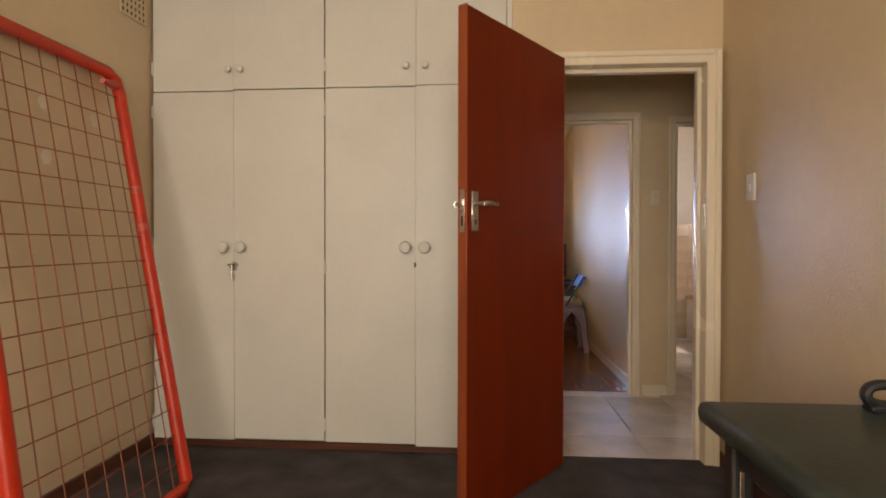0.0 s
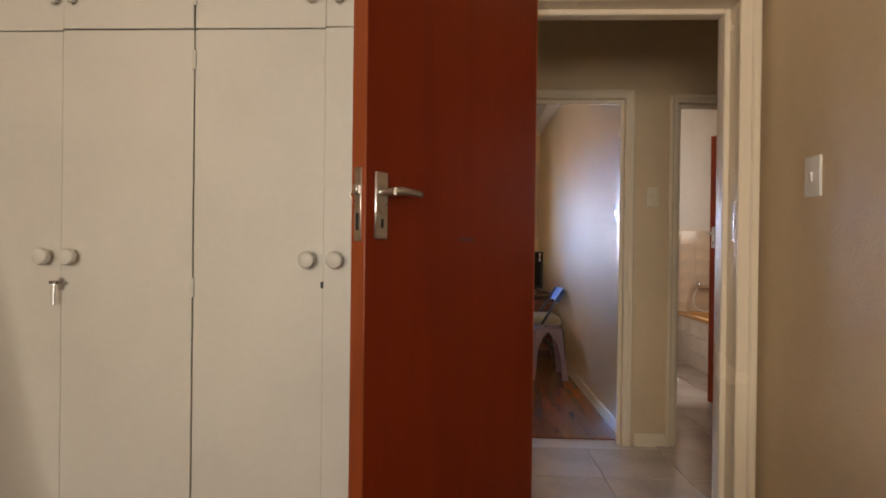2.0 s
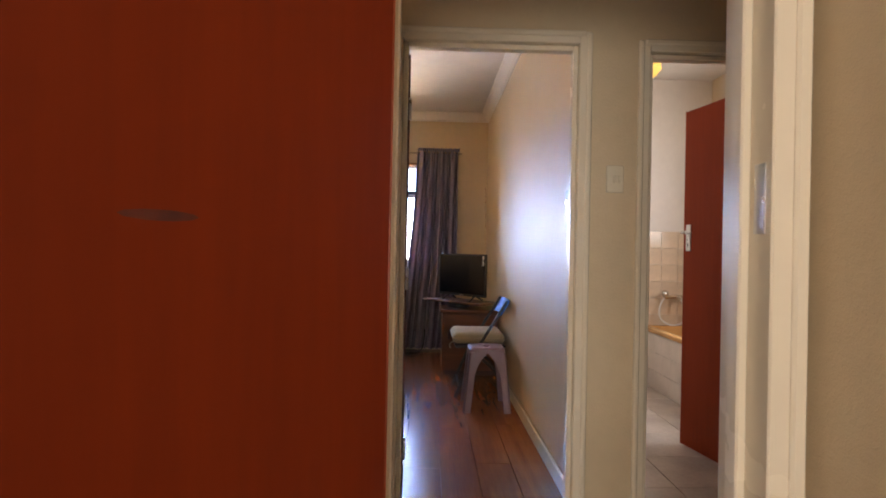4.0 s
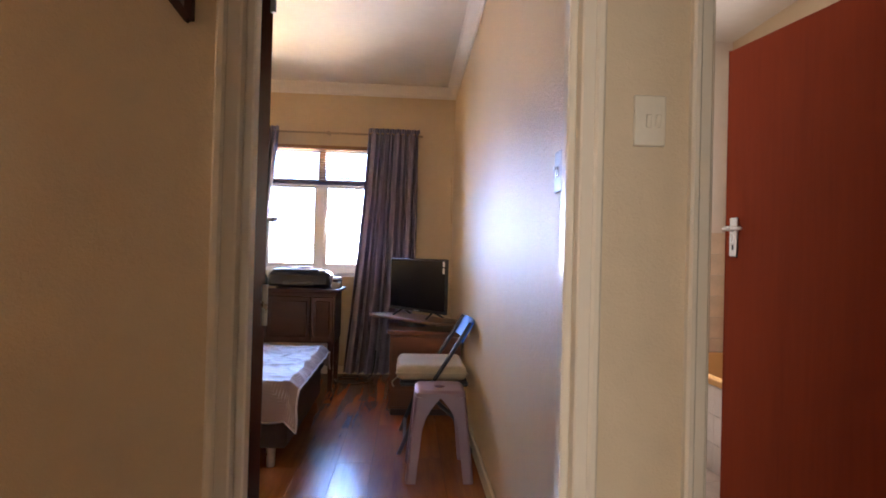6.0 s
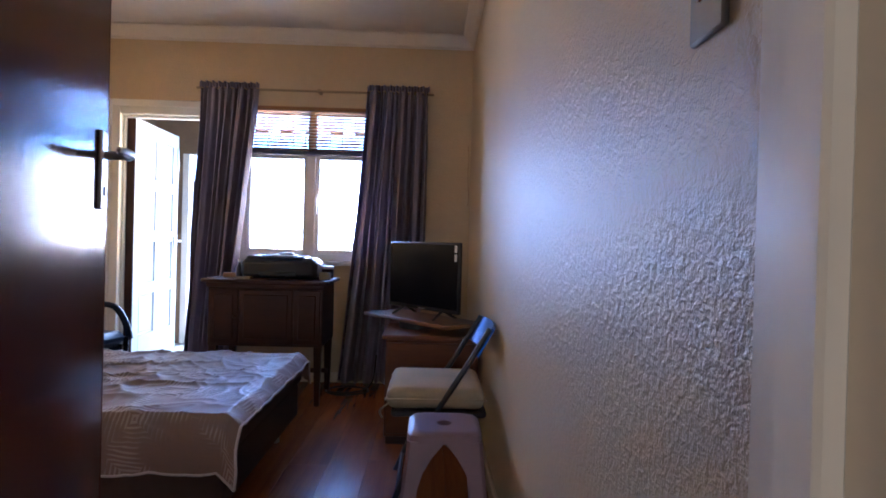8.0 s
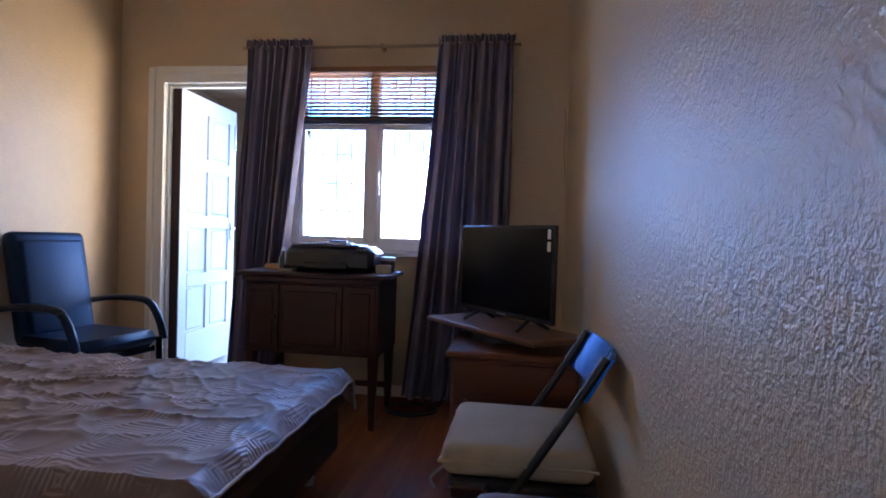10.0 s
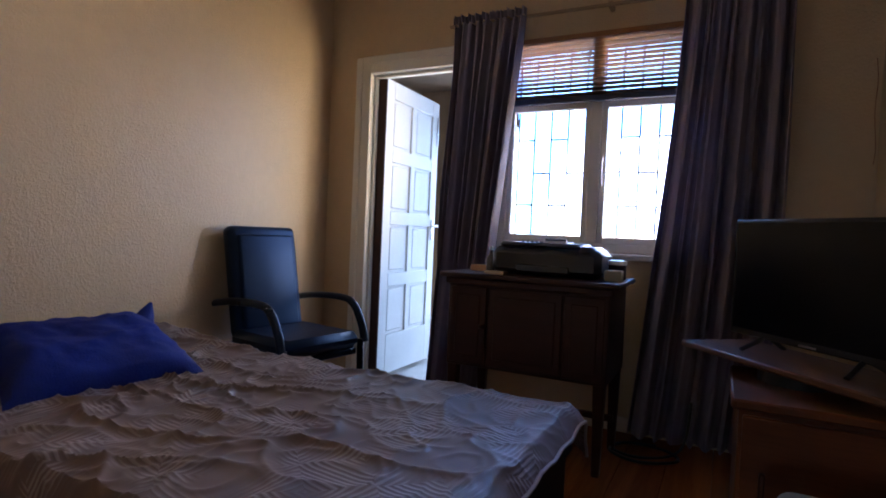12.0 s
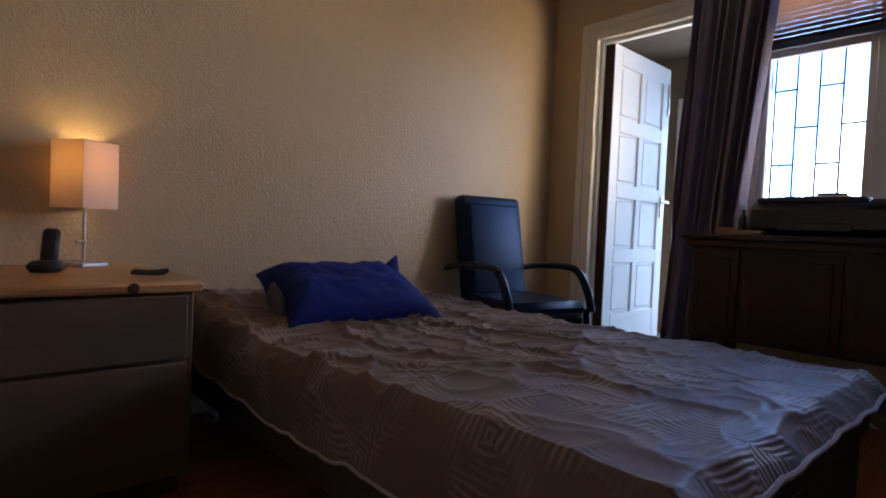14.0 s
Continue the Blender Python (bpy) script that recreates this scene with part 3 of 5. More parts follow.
# ---------- doors ----------
def lever_handle(door, m, side, back=False):
    """Steel plate, lever and keyhole on a door face; side: which way the lever points."""
    plate = part("handle_plate", box(bmesh.new(), -0.021, 0.021, -0.004, 0.004, -0.080, 0.078, bevel=0.003, m=m), STEEL, door, "worn brushed steel handle plate")
    bm = bmesh.new()
    tube(bm, [m @ Vector(p) for p in ((0, -0.002, 0.03), (0, -0.045, 0.03))], 0.009, 10)
    line = bend([(0, -0.045, 0.03), (side * 0.018, -0.053, 0.031), (side * 0.05, -0.052, 0.031), (side * 0.094, -0.049, 0.029)], 4)
    tube(bm, [m @ p for p in line], [0.010] * 5 + [0.009] * 4 + [0.008] * 3 + [0.004], 10)
    part("lever", bm, STEEL, plate, "steel door lever")
    part("keyhole", box(bmesh.new(), -0.0045, 0.0045, -0.0058, -0.003, -0.053, -0.032, bevel=0.002, m=m), BLACK, plate)
    return plate


def plain_door(name, label, hinge, lock, top, mat, edge_mat, handle_z, face, lever_side):
    """A flush door leaf from its hinge to its lock edge. face: the side that carries the handle, +1 is to the left of hinge -> lock."""
    h, k = Vector((*hinge, 0)), Vector((*lock, 0))
    way = (k - h)
    width = way.length
    m = Matrix.Translation(h) @ Matrix.Rotation(math.atan2(way.y, way.x), 4, "Z")
    leaf = thing(name, label, "door", m)
    leaf["kind"] = "structure"
    part("panel", boxes((0.004, width - 0.004, -0.0215, 0.0215, 0.012, top - 0.004), bevel=0.002), mat, leaf)
    part("lock_edge", boxes((width - 0.004, width, -0.0222, 0.0222, 0.010, top), bevel=0.001), edge_mat, leaf, "bare reddish door edge")
    part("hinge_edge", boxes((0.0, 0.004, -0.0222, 0.0222, 0.010, top), bevel=0.001), edge_mat, leaf)
    for s in (1, -1):
        hm = pose(width - 0.050, s * 0.0250, handle_z, 0, 0, 0 if s < 0 else 180)
        lever_handle(leaf, hm, lever_side * (1 if s < 0 else -1))
    lock_plate = part("lock_plate", boxes((width - 0.001, width + 0.0025, -0.011, 0.011, handle_z - 0.085, handle_z + 0.085), bevel=0.001), STEEL, leaf, "scratched steel lock face plate")
    part("latch", boxes((width, width + 0.012, -0.007, 0.007, handle_z + 0.022, handle_z + 0.045), bevel=0.002), STEEL, lock_plate)
    part("bolt_slot", boxes((width + 0.001, width + 0.0035, -0.005, 0.005, handle_z - 0.06, handle_z - 0.02), bevel=0.001), BLACK, lock_plate)
    for z in (0.25, top / 2, top - 0.25):
        part("hinge", lathe(bmesh.new(), [(0.007, z - 0.05), (0.007, z + 0.05)], 8, pose(-0.006, -face * 0.022, 0)), STEEL, leaf)
    return leaf


red_door = plain_door("door_1", "red-brown stained flush door standing open against the cupboards", (0.640, 3.392), (0.170, 2.715), 2.07, RED_DOOR, RED_EDGE, 1.262, 1, -1)
SMUDGE = material("dark_scuff", (0.085, 0.011, 0.003), 0.6, vary=0.3, scale=40)
bm = bmesh.new()
bmesh.ops.create_uvsphere(bm, u_segments=14, v_segments=6, radius=1.0, matrix=Matrix.LocRotScale((0.415, 0.0213, 1.188), None, (0.052, 0.0006, 0.007)))
part("scuff_mark", bm, SMUDGE, red_door, "dark horizontal scuff on the door face")
plain_door("door_2", "dark mahogany flush door standing open into the bedroom", (0.606, YBI + 0.02), (0.395, 5.660), 2.045, DARK_DOOR, DARK_DOOR, 1.24, 1, -1)
plain_door("door_3", "dark red-brown flush bathroom door standing ajar", (2.445, 4.985), (2.300, 5.765), 2.03, BATH_DOOR, BATH_DOOR, 1.26, -1, -1)


def panel_door():
    """The outer door: stiles, rails and eight sunk panels, standing open outwards."""
    m = Matrix.Translation((-1.300, YW + 0.072, 0)) @ Matrix.Rotation(radians(91.0), 4, "Z")
    leaf = thing("door_4", "white painted eight-panel outer door standing open", "door", m)
    leaf["kind"] = "structure"
    w, top, st = 0.79, 2.062, 0.10
    mid, rail = 0.062, 0.095
    pw = (w - 2 * st - mid) / 2
    ph = (top - 0.30 - 0.12 - 3 * rail) / 4
    part("stile", boxes((0, st, -0.02, 0.02, 0.02, top), bevel=0.003), DOOR_WHITE, leaf)
    part("stile", boxes((w - st, w, -0.02, 0.02, 0.02, top), bevel=0.003), DOOR_WHITE, leaf)
    part("mullion", boxes((st + pw, st + pw + mid, -0.0195, 0.0195, 0.30, top - 0.12), bevel=0.003), DOOR_WHITE, leaf)
    part("edge_strip", boxes((-0.012, -0.001, -0.022, 0.075, 0.02, top), bevel=0.002), BUREAU, leaf, "dark brown strip beside the hinge edge")
    z = 0.02
    for k in range(5):
        h = (0.28, rail, rail, rail, 0.12)[k]
        part("rail", boxes((st, w - st, -0.0205, 0.0205, z, z + h), bevel=0.003), DOOR_WHITE, leaf)
        z += h
        if k < 4:
            for x in (st, st + pw + mid):
                bm = boxes((x, x + pw, -0.006, 0.006, z, z + ph))
                box(bm, x + 0.02, x + pw - 0.02, -0.012, 0.012, z + 0.02, z + ph - 0.02, bevel=0.006)
                part("door_panel", bm, DOOR_WHITE, leaf)
            z += ph
    lever_handle(leaf, pose(w - 0.05, -0.0245, 1.05), -1)
    part("bolt", boxes((w - 0.03, w - 0.012, -0.03, -0.02, 1.72, 1.95), bevel=0.003), STEEL, leaf, "steel barrel bolt")


panel_door()
solid("trim_threshold", boxes((D0, D1, YW - 0.01, YW + 0.13, -0.012, 0.012), bevel=0.004), BUREAU, "dark wooden threshold under the outer door", "threshold")

# ---------- window, blind, curtains ----------
win = thing("window_1", "white wooden window with two casements and a burglar grille", "window")
win["kind"] = "structure"
yw = YW + 0.06
bm = boxes((W0, W0 + 0.05, yw - 0.03, yw + 0.03, WZ0, WZ1), (W1 - 0.05, W1, yw - 0.03, yw + 0.03, WZ0, WZ1), (W0 + 0.05, W1 - 0.05, yw - 0.03, yw + 0.03, WZ0, WZ0 + 0.05), (W0 + 0.05, W1 - 0.05, yw - 0.03, yw + 0.03, WZ1 - 0.05, WZ1), bevel=0.004)
part("window_frame", bm, WHITE_FRAME, win, smooth=False)
part("mullion", boxes((0.10, 0.165, yw - 0.032, yw + 0.03, WZ0 + 0.05, WZ1 - 0.05), bevel=0.004), WHITE_FRAME, win)
for a, b in ((W0 + 0.05, 0.10), (0.165, W1 - 0.05)):
    part("transom", boxes((a, b, yw - 0.031, yw + 0.03, 1.80, 1.85), bevel=0.004), WHITE_FRAME, win)
    sash = part("casement", boxes((a, a + 0.03, yw - 0.02, yw + 0.02, WZ0 + 0.05, 1.80), (b - 0.03, b, yw - 0.02, yw + 0.02, WZ0 + 0.05, 1.80), (a + 0.03, b - 0.03, yw - 0.02, yw + 0.02, WZ0 + 0.05, WZ0 + 0.085), (a + 0.03, b - 0.03, yw - 0.02, yw + 0.02, 1.765, 1.80), bevel=0.003), WHITE_FRAME, win, smooth=False)
    for z0, z1 in ((WZ0 + 0.085, 1.765), (1.85, WZ1 - 0.05)):
        p = part("pane", boxes((a + 0.004, b - 0.004, yw - 0.003, yw + 0.001, z0, z1)), PANE, win)
        p.visible_shadow = False
part("stay", tube(bmesh.new(), bend([(0.178, yw - 0.03, 1.33), (0.180, yw - 0.05, 1.36), (0.176, yw - 0.05, 1.45), (0.182, yw - 0.045, 1.49)], 3), 0.006, 8), STEEL, win, "steel casement handle")
solid("window_sill", boxes((W0 - 0.02, W1 + 0.02, YW - 0.045, YW + 0.03, WZ0 - 0.035, WZ0 - 0.002), bevel=0.006), WHITE_FRAME, "white painted window sill", "sill")

grille = thing("burglar_grille", "thin dark steel burglar grille outside the window panes", "grille")
yg = YW + 0.105
for z in (0.99, 2.14):
    part("rail", tube(bmesh.new(), [(W0, yg, z), (W1, yg, z)], 0.0055, 6), DARK_STEEL, grille)
xs = [-0.34 + 0.10 * k for k in range(12)]
for k, x in enumerate(xs):
    part("bar", tube(bmesh.new(), [(x, yg, 0.99), (x, yg, 2.14)], 0.0055, 6), DARK_STEEL, grille)
    if k + 1 < len(xs):
        for r in range(4):
            z = (1.025 if k % 2 else 1.222) + 0.385 * r
            if z < 2.1:
                part("cross_bar", tube(bmesh.new(), [(x, yg, z), (xs[k + 1], yg, z)], 0.0055, 6), DARK_STEEL, grille)

blind = thing("venetian_blind", "half-raised varnished wooden venetian blind in the window", "blind")
part("headrail", boxes((W0 + 0.02, W1 - 0.02, YW - 0.028, YW + 0.022, 2.138, 2.168), bevel=0.004), BLIND, blind)
first = None
for k in range(13):
    z = 2.130 - 0.0243 * k
    bm = box(bmesh.new(), W0 + 0.03, W1 - 0.03, -0.0155, 0.0155, -0.0014, 0.0014, m=pose(0, 0, 0, -21))
    if first is None:
        first = part("slat", bm, BLIND, blind, smooth=False)
        s = first
    else:
        bm.free()
        s = new("slat", first.data)
        s.parent = blind
    s.location = (0, YW - 0.002, z)
for x in (-0.25, 0.13, 0.5):
    part("cord", tube(bmesh.new(), [(x, YW - 0.017, 2.13), (x, YW - 0.017, 1.83)], 0.0012, 5), CUSHION, blind)
part("bottom_rail", boxes((W0 + 0.03, W1 - 0.03, YW - 0.02, YW + 0.012, 1.792, 1.826), bevel=0.004), NAVY, blind, "navy blue bottom rail")


def curtain(name, label, top, bottom, z0, z1, seed, waist):
    """A gathered curtain: folds, a ruffled heading, edges that lean from top to bottom."""
    c = thing(name, label, "curtain", group="bedroom curtains")
    folds = 8

    def f(u, v):
        z = z1 + (z0 - z1) * v
        k = v ** 1.25
        a = top[0] + (bottom[0] - top[0]) * k
        b = top[1] + (bottom[1] - top[1]) * k - waist * math.sin(v * math.pi)
        wob = 0.35 * noise.noise(Vector((u * 3 + seed, v * 1.6, 0)))
        amp = 0.022 + 0.026 * min(1, v * 5)
        ph = (u * folds + wob) * math.tau
        x = a + (b - a) * u + 0.012 * math.sin(ph * 0.5 + seed)
        y = YW - 0.115 + amp * math.sin(ph) + 0.012 * math.sin(ph * 2.3 + seed + v)
        return (x, y, z), (u * 1.5, v * 2.2)

    part("cloth", sheet(bmesh.new(), 112, 40, f, 0.0025), CURTAIN, c)

    def head(u, v):
        z = z1 + 0.004 + 0.042 * (1 - v) + 0.006 * math.sin(u * 61 + seed)
        ph = u * folds * 2.6 * math.tau
        x = top[0] - 0.008 + (top[1] - top[0] + 0.016) * u
        return (x, YW - 0.118 + (0.012 + 0.012 * (1 - v)) * math.sin(ph) + 0.005 * math.sin(u * 40), z), (u * 1.5, v * 0.05)

    part("heading", sheet(bmesh.new(), 110, 4, head, 0.0025), CURTAIN, c, "ruffled gathered heading tape")
    return c


curtain("curtain", "lilac-grey striped satin curtain beside the outer door", (-0.70, -0.255), (-0.80, -0.46), 0.03, 2.27, 0.0, 0.015)
curtain("curtain", "lilac-grey striped satin curtain pulled over the window edge", (0.585, 1.05), (0.41, 1.00), 0.03, 2.28, 4.0, -0.03)
RAIL = material("dull_brown_rail_paint", (0.30, 0.22, 0.13), 0.5)
rail = thing("curtain_rail", "dull brown metal curtain rail above the window", "curtain rail")
part("track", boxes((-0.74, 1.09, YW - 0.105, YW - 0.085, 2.266, 2.281), bevel=0.003), RAIL, rail)
for x in (-0.6, 0.2, 0.95):
    part("bracket", boxes((x - 0.012, x + 0.012, YW - 0.09, YW, 2.27, 2.295), bevel=0.003), RAIL, rail)

# ---------- spare room ----------


def knob(bm, x, y, z, r):
    return lathe(bm, [(r * 0.45, 0), (r * 0.42, r * 0.45), (r * 0.9, r * 0.75), (r, r * 1.15), (r * 0.85, r * 1.55), (r * 0.4, r * 1.75)], 16, pose(x, y, z, 90))


cup = thing("built_in_cupboard", "cream enamelled built-in cupboard with tall and small doors", "cupboard", Matrix.Translation((0, YA, 0)))
CUP0, CUP1, CUPM = XL + 0.012, 0.395, -0.612
part("carcass", boxes((CUP0, CUP1, 0.022, 0.60, 0.035, CEIL - 0.002)), GAP, cup)
part("kick_board", boxes((CUP0, CUP1, 0.004, 0.022, 0.0, 0.036), bevel=0.002), SKIRT_WOOD, cup, "dark brown wooden kick board")
for x in (-1.1228, -0.1128):
    part("meeting_strip", boxes((x - 0.02, x + 0.02, 0.0202, 0.0225, 0.05, CEIL - 0.02)), CUPBOARD, cup)
part("side_strip", boxes((0.372, 0.402, -0.012, 0.025, 0.0, CEIL - 0.002), bevel=0.003), CUPBOARD, cup)
for a, b, k in ((CUP0 + 0.002, -1.1229, 0), (-1.1228, CUPM - 0.003, 1), (CUPM + 0.003, -0.1132, 2), (-0.1124, 0.370, 3)):
    low, high = (0.042, 0.050, 0.045, 0.036)[k], (1.968, 1.974, 1.975, 1.980)[k]
    d = part("door", boxes((a, b, (-0.001, 0.0, 0.0, -0.006)[k], 0.02, low, high), bevel=0.002), CUPBOARD, cup)
    x = (-1.172, -1.073, -0.165, -0.062)[k]
    part("knob", knob(bmesh.new(), x, -0.004, 1.112, 0.033), CUPBOARD, d, "round cream wooden knob")
    t = part("top_door", boxes((a, b, (0, -0.003, 0, 0)[k], 0.02, high + 0.005, CEIL - 0.01), bevel=0.002), CUPBOARD, cup)
    part("knob", knob(bmesh.new(), x + (0.027, -0.005, 0.0, 0.0)[k], -0.003, 2.085, 0.02), CUPBOARD, t, "small cream knob")
    for z in (0.14, 1.0, 1.86, 2.10, 2.6):
        part("hinge", lathe(bmesh.new(), [(0.005, z - 0.035), (0.0055, z), (0.005, z + 0.035)], 8, pose((CUP0, CUPM - 0.004, CUPM + 0.004, 0.37)[k], -0.005, 0)), CUPBOARD, d if z < 2 else t)
bm = boxes((-1.128, -1.108, -0.012, -0.004, 0.985, 1.03), bevel=0.002)
tube(bm, bend([(-1.118, -0.012, 1.01), (-1.118, -0.04, 1.012), (-1.119, -0.043, 1.0), (-1.121, -0.042, 0.93)], 4), 0.0055, 6)
tube(bm, [(-1.145, -0.03, 1.014), (-1.09, -0.03, 1.014)], 0.007, 6)
part("key", bm, STEEL, cup, "old key hanging in the lock")
part("keyhole", boxes((-0.121, -0.110, -0.008, -0.005, 1.005, 1.03), bevel=0.001), BLACK, cup)

net = thing("mesh_goal_panel", "red tubular frame strung with rusty wire mesh, leaning on the wall", "mesh panel")
lean = lambda y, z: Vector((-1.074 - 0.2454 * z, y - 0.31 + 0.109 * z, z))
ring = [lean(3.25, 0.06), lean(3.25, 1.86), lean(3.235, 1.925), lean(3.18, 1.955), lean(2.44, 1.955), lean(2.385, 1.925), lean(2.37, 1.86), lean(2.37, 0.06), lean(2.42, 0.032), lean(3.20, 0.032)]
part("frame", tube(bmesh.new(), ring, 0.029, 12, closed=True), RED_METAL, net)
part("stub", tube(bmesh.new(), [lean(3.23, 1.90), lean(3.06, 1.875) + Vector((0.05, 0, 0))], [0.026, 0.012], 10), RED_METAL, net)
for k in range(1, 9):
    y = 2.37 + 0.88 * k / 9
    part("wire", tube(bmesh.new(), [lean(y, 0.04), lean(y + 0.004, 1.0) + Vector((0.004, 0, 0)), lean(y, 1.95)], 0.0028, 5), RUST_WIRE, net)
for k in range(1, 17):
    z = 0.04 + 1.91 * k / 17
    part("wire", tube(bmesh.new(), [lean(2.37, z), lean(2.8, z) + Vector((0.004, 0, 0)), lean(3.25, z)], 0.0028, 5), RUST_WIRE, net)
for z, y in ((1.40, 3.25), (1.22, 3.25)):
    part("tape_mark", tube(bmesh.new(), [lean(y, z), lean(y, z - 0.035)], 0.0293, 12), SCUFF, net, "scuffed pale mark")

table = thing("work_table", "dark green topped table with steel legs by the wall", "table", Matrix.Translation((1.155, 1.48, 0.04)))
part("tabletop", box(bmesh.new(), -0.372, 0.305, -0.55, 0.478, 0.652, 0.708, bevel=0.022, seg=3), GREEN_TOP, table)
part("apron", boxes((-0.31, 0.27, -0.48, 0.42, 0.575, 0.653), bevel=0.003), DARK_STEEL, table)
for x in (-0.30, 0.26):
    for y in (-0.46, 0.40):
        part("leg", boxes((x - 0.024, x + 0.024, y - 0.024, y + 0.024, -0.04, 0.652), bevel=0.006), DARK_STEEL, table)
        part("leg_strip", boxes((x - 0.008, x + 0.002, y - 0.0275, y - 0.0245, -0.03, 0.57), bevel=0.001), CHROME, table, "bright steel strip on the leg")
hook = thing("clamp", "black curled metal clamp resting on the green table", "clamp", Matrix.Translation((1.150, 1.88, 0.751)))
part("loop", tube(bmesh.new(), bend([(0.05, 0, 0.010), (0.01, 0, 0.014), (-0.012, 0, 0.030), (-0.006, 0, 0.052), (0.025, 0, 0.060), (0.07, 0, 0.052), (0.11, 0, 0.032)], 4), 0.013, 8), BLACK, hook)
part("foot", boxes((-0.01, 0.16, -0.02, 0.02, -0.003, 0.014), bevel=0.004), BLACK, hook)

FILLER = material("white_wall_filler", (0.72, 0.66, 0.56), 0.7, vary=0.1, scale=20)
for y, z, w, h in ((2.75, 1.727, 0.05, 0.06), (3.06, 1.714, 0.05, 0.06), (2.766, 1.497, 0.055, 0.065)):
    bm = bmesh.new()
    ringv = [bm.verts.new((XL + 0.002, y + w / 2 * math.cos(k * math.tau / 14) * (1 + 0.25 * noise.noise(Vector((k, y * 9, z)))), z + h / 2 * math.sin(k * math.tau / 14) * (1 + 0.25 * noise.noise(Vector((k, z * 7, y)))))) for k in range(14)]
    base = [bm.verts.new(v.co - Vector((0.002, 0, 0))) for v in ringv]
    bm.faces.new(ringv)
    for k in range(14):
        bm.faces.new((ringv[k], base[k], base[(k + 1) % 14], ringv[(k + 1) % 14]))
    part("filler_patch", bm, FILLER, bpy.data.objects["wall_spare_left"])

vent = thing("air_vent", "cream pierced plaster air brick high on the wall", "vent", Matrix.Translation((XL, 3.35, 2.40)))
for k in range(6):
    part("grid_bar", boxes((0.0, 0.008, -0.10, 0.10, -0.085 + 0.034 * k, -0.073 + 0.034 * k)), CREAM_WALL, vent)
for k in range(7):
    part("grid_bar", boxes((0.0, 0.0075, -0.105 + 0.034 * k, -0.093 + 0.034 * k, -0.085, 0.097)), CREAM_WALL, vent)
part("backing", boxes((0.0, 0.002, -0.10, 0.10, -0.085, 0.095)), GAP, vent)


def switch_plate(name, label, m, w, h, rockers, mat, rw=0.008, rocker_mat=None):
    s = thing(name, label, "light switch", m)
    part("plate", boxes((-w / 2, w / 2, -0.009, 0.0, -h / 2, h / 2), bevel=0.003), mat, s)
    for x in rockers:
        part("rocker", box(bmesh.new(), x - rw, x + rw, -0.014, -0.006, -0.015, 0.015, bevel=0.002, m=pose(0, 0, 0, 6)), rocker_mat or mat, s)
    return s


switch_plate("light_switch", "white plastic light switch on the cream wall", Matrix.Translation((XR, 3.185, 1.394)) @ pose(0, 0, 0, 0, 0, -90), 0.078, 0.125, (0,), WHITE_PLASTIC, 0.004)
switch_plate("light_switch", "ivory double light switch between the doorways", Matrix.Translation((1.525, YB, 1.478)), 0.075, 0.118, (-0.004, 0.018), IVORY_PLASTIC, 0.006)
switch_plate("light_switch", "steel-faced light switch on the bedroom wall", Matrix.Translation((XBR, 5.085, 1.40)) @ pose(0, 0, 0, 0, 0, -90), 0.075, 0.118, (-0.010, 0.012), AGED_STEEL, 0.006, CHROME)

pic = thing("picture_frame", "dark wooden three-cornered frame hanging on the passage wall", "picture", Matrix.Translation((0.487, YB, 1.655)))
corners = [Vector((0, -0.012, 0)), Vector((0, -0.012, 0.46)), Vector((-0.37, -0.012, 0.46))]
for p, q in zip(corners, corners[1:] + corners[:1]):
    part("frame_bar", tube(bmesh.new(), [p, q], 0.012, 4), BUREAU, pic, smooth=False)
bm = bmesh.new()
sides = [[bm.verts.new(c + Vector((0, dy, 0))) for c in corners] for dy in (0.002, 0.009)]
bm.faces.new(sides[0])
bm.faces.new(sides[1][::-1])
for k in range(3):
    bm.faces.new((sides[0][k], sides[0][(k + 1) % 3], sides[1][(k + 1) % 3], sides[1][k]))
part("print", bm, PALE_CLOTH, pic, "pale faded panel", smooth=False)

# ---------- bathroom ----------
tub = thing("bathtub", "amber enamel bathtub with a pale tiled side panel", "bathtub")
bm = bmesh.new()
o = [(2.665, 5.75), (3.295, 5.75), (3.295, 7.43), (2.665, 7.43)]
i1 = [(2.735, 5.83), (3.235, 5.83), (3.235, 7.35), (2.735, 7.35)]
i2 = [(2.80, 5.95), (3.17, 5.95), (3.17, 7.25), (2.80, 7.25)]
ringz = [[bm.verts.new((*p, z)) for p in c] for c, z in ((o, 0.48), (o, 0.515), (i1, 0.515), (i2, 0.16))]
for a, b in zip(ringz, ringz[1:]):
    for k in range(4):
        bm.faces.new((a[k], a[(k + 1) % 4], b[(k + 1) % 4], b[k]))
bm.faces.new(ringz[-1])
bmesh.ops.bevel(bm, geom=[e for e in bm.edges if all(v.co.z < 0.52 for v in e.verts)], offset=0.012, segments=2, affect="EDGES", profile=0.5)
part("basin", bm, TUB, tub, "amber enamelled basin")
part("side_wall", boxes((2.685, 2.74, 5.76, 7.43, -0.008, 0.478)), GROUT, tub)
for r in range(3):
    for k in range(11):
        y = 5.765 + 0.151 * k
        part("tile", boxes((2.679, 2.685, y, y + 0.148, 0.005 + 0.156 * r, 0.157 + 0.156 * r), bevel=0.0015), BATH_TILE, tub)
part("overflow", lathe(bmesh.new(), [(0.03, 0), (0.028, 0.008), (0.01, 0.012)], 14, pose(2.86, 7.335, 0.40, 90)), CHROME, tub)
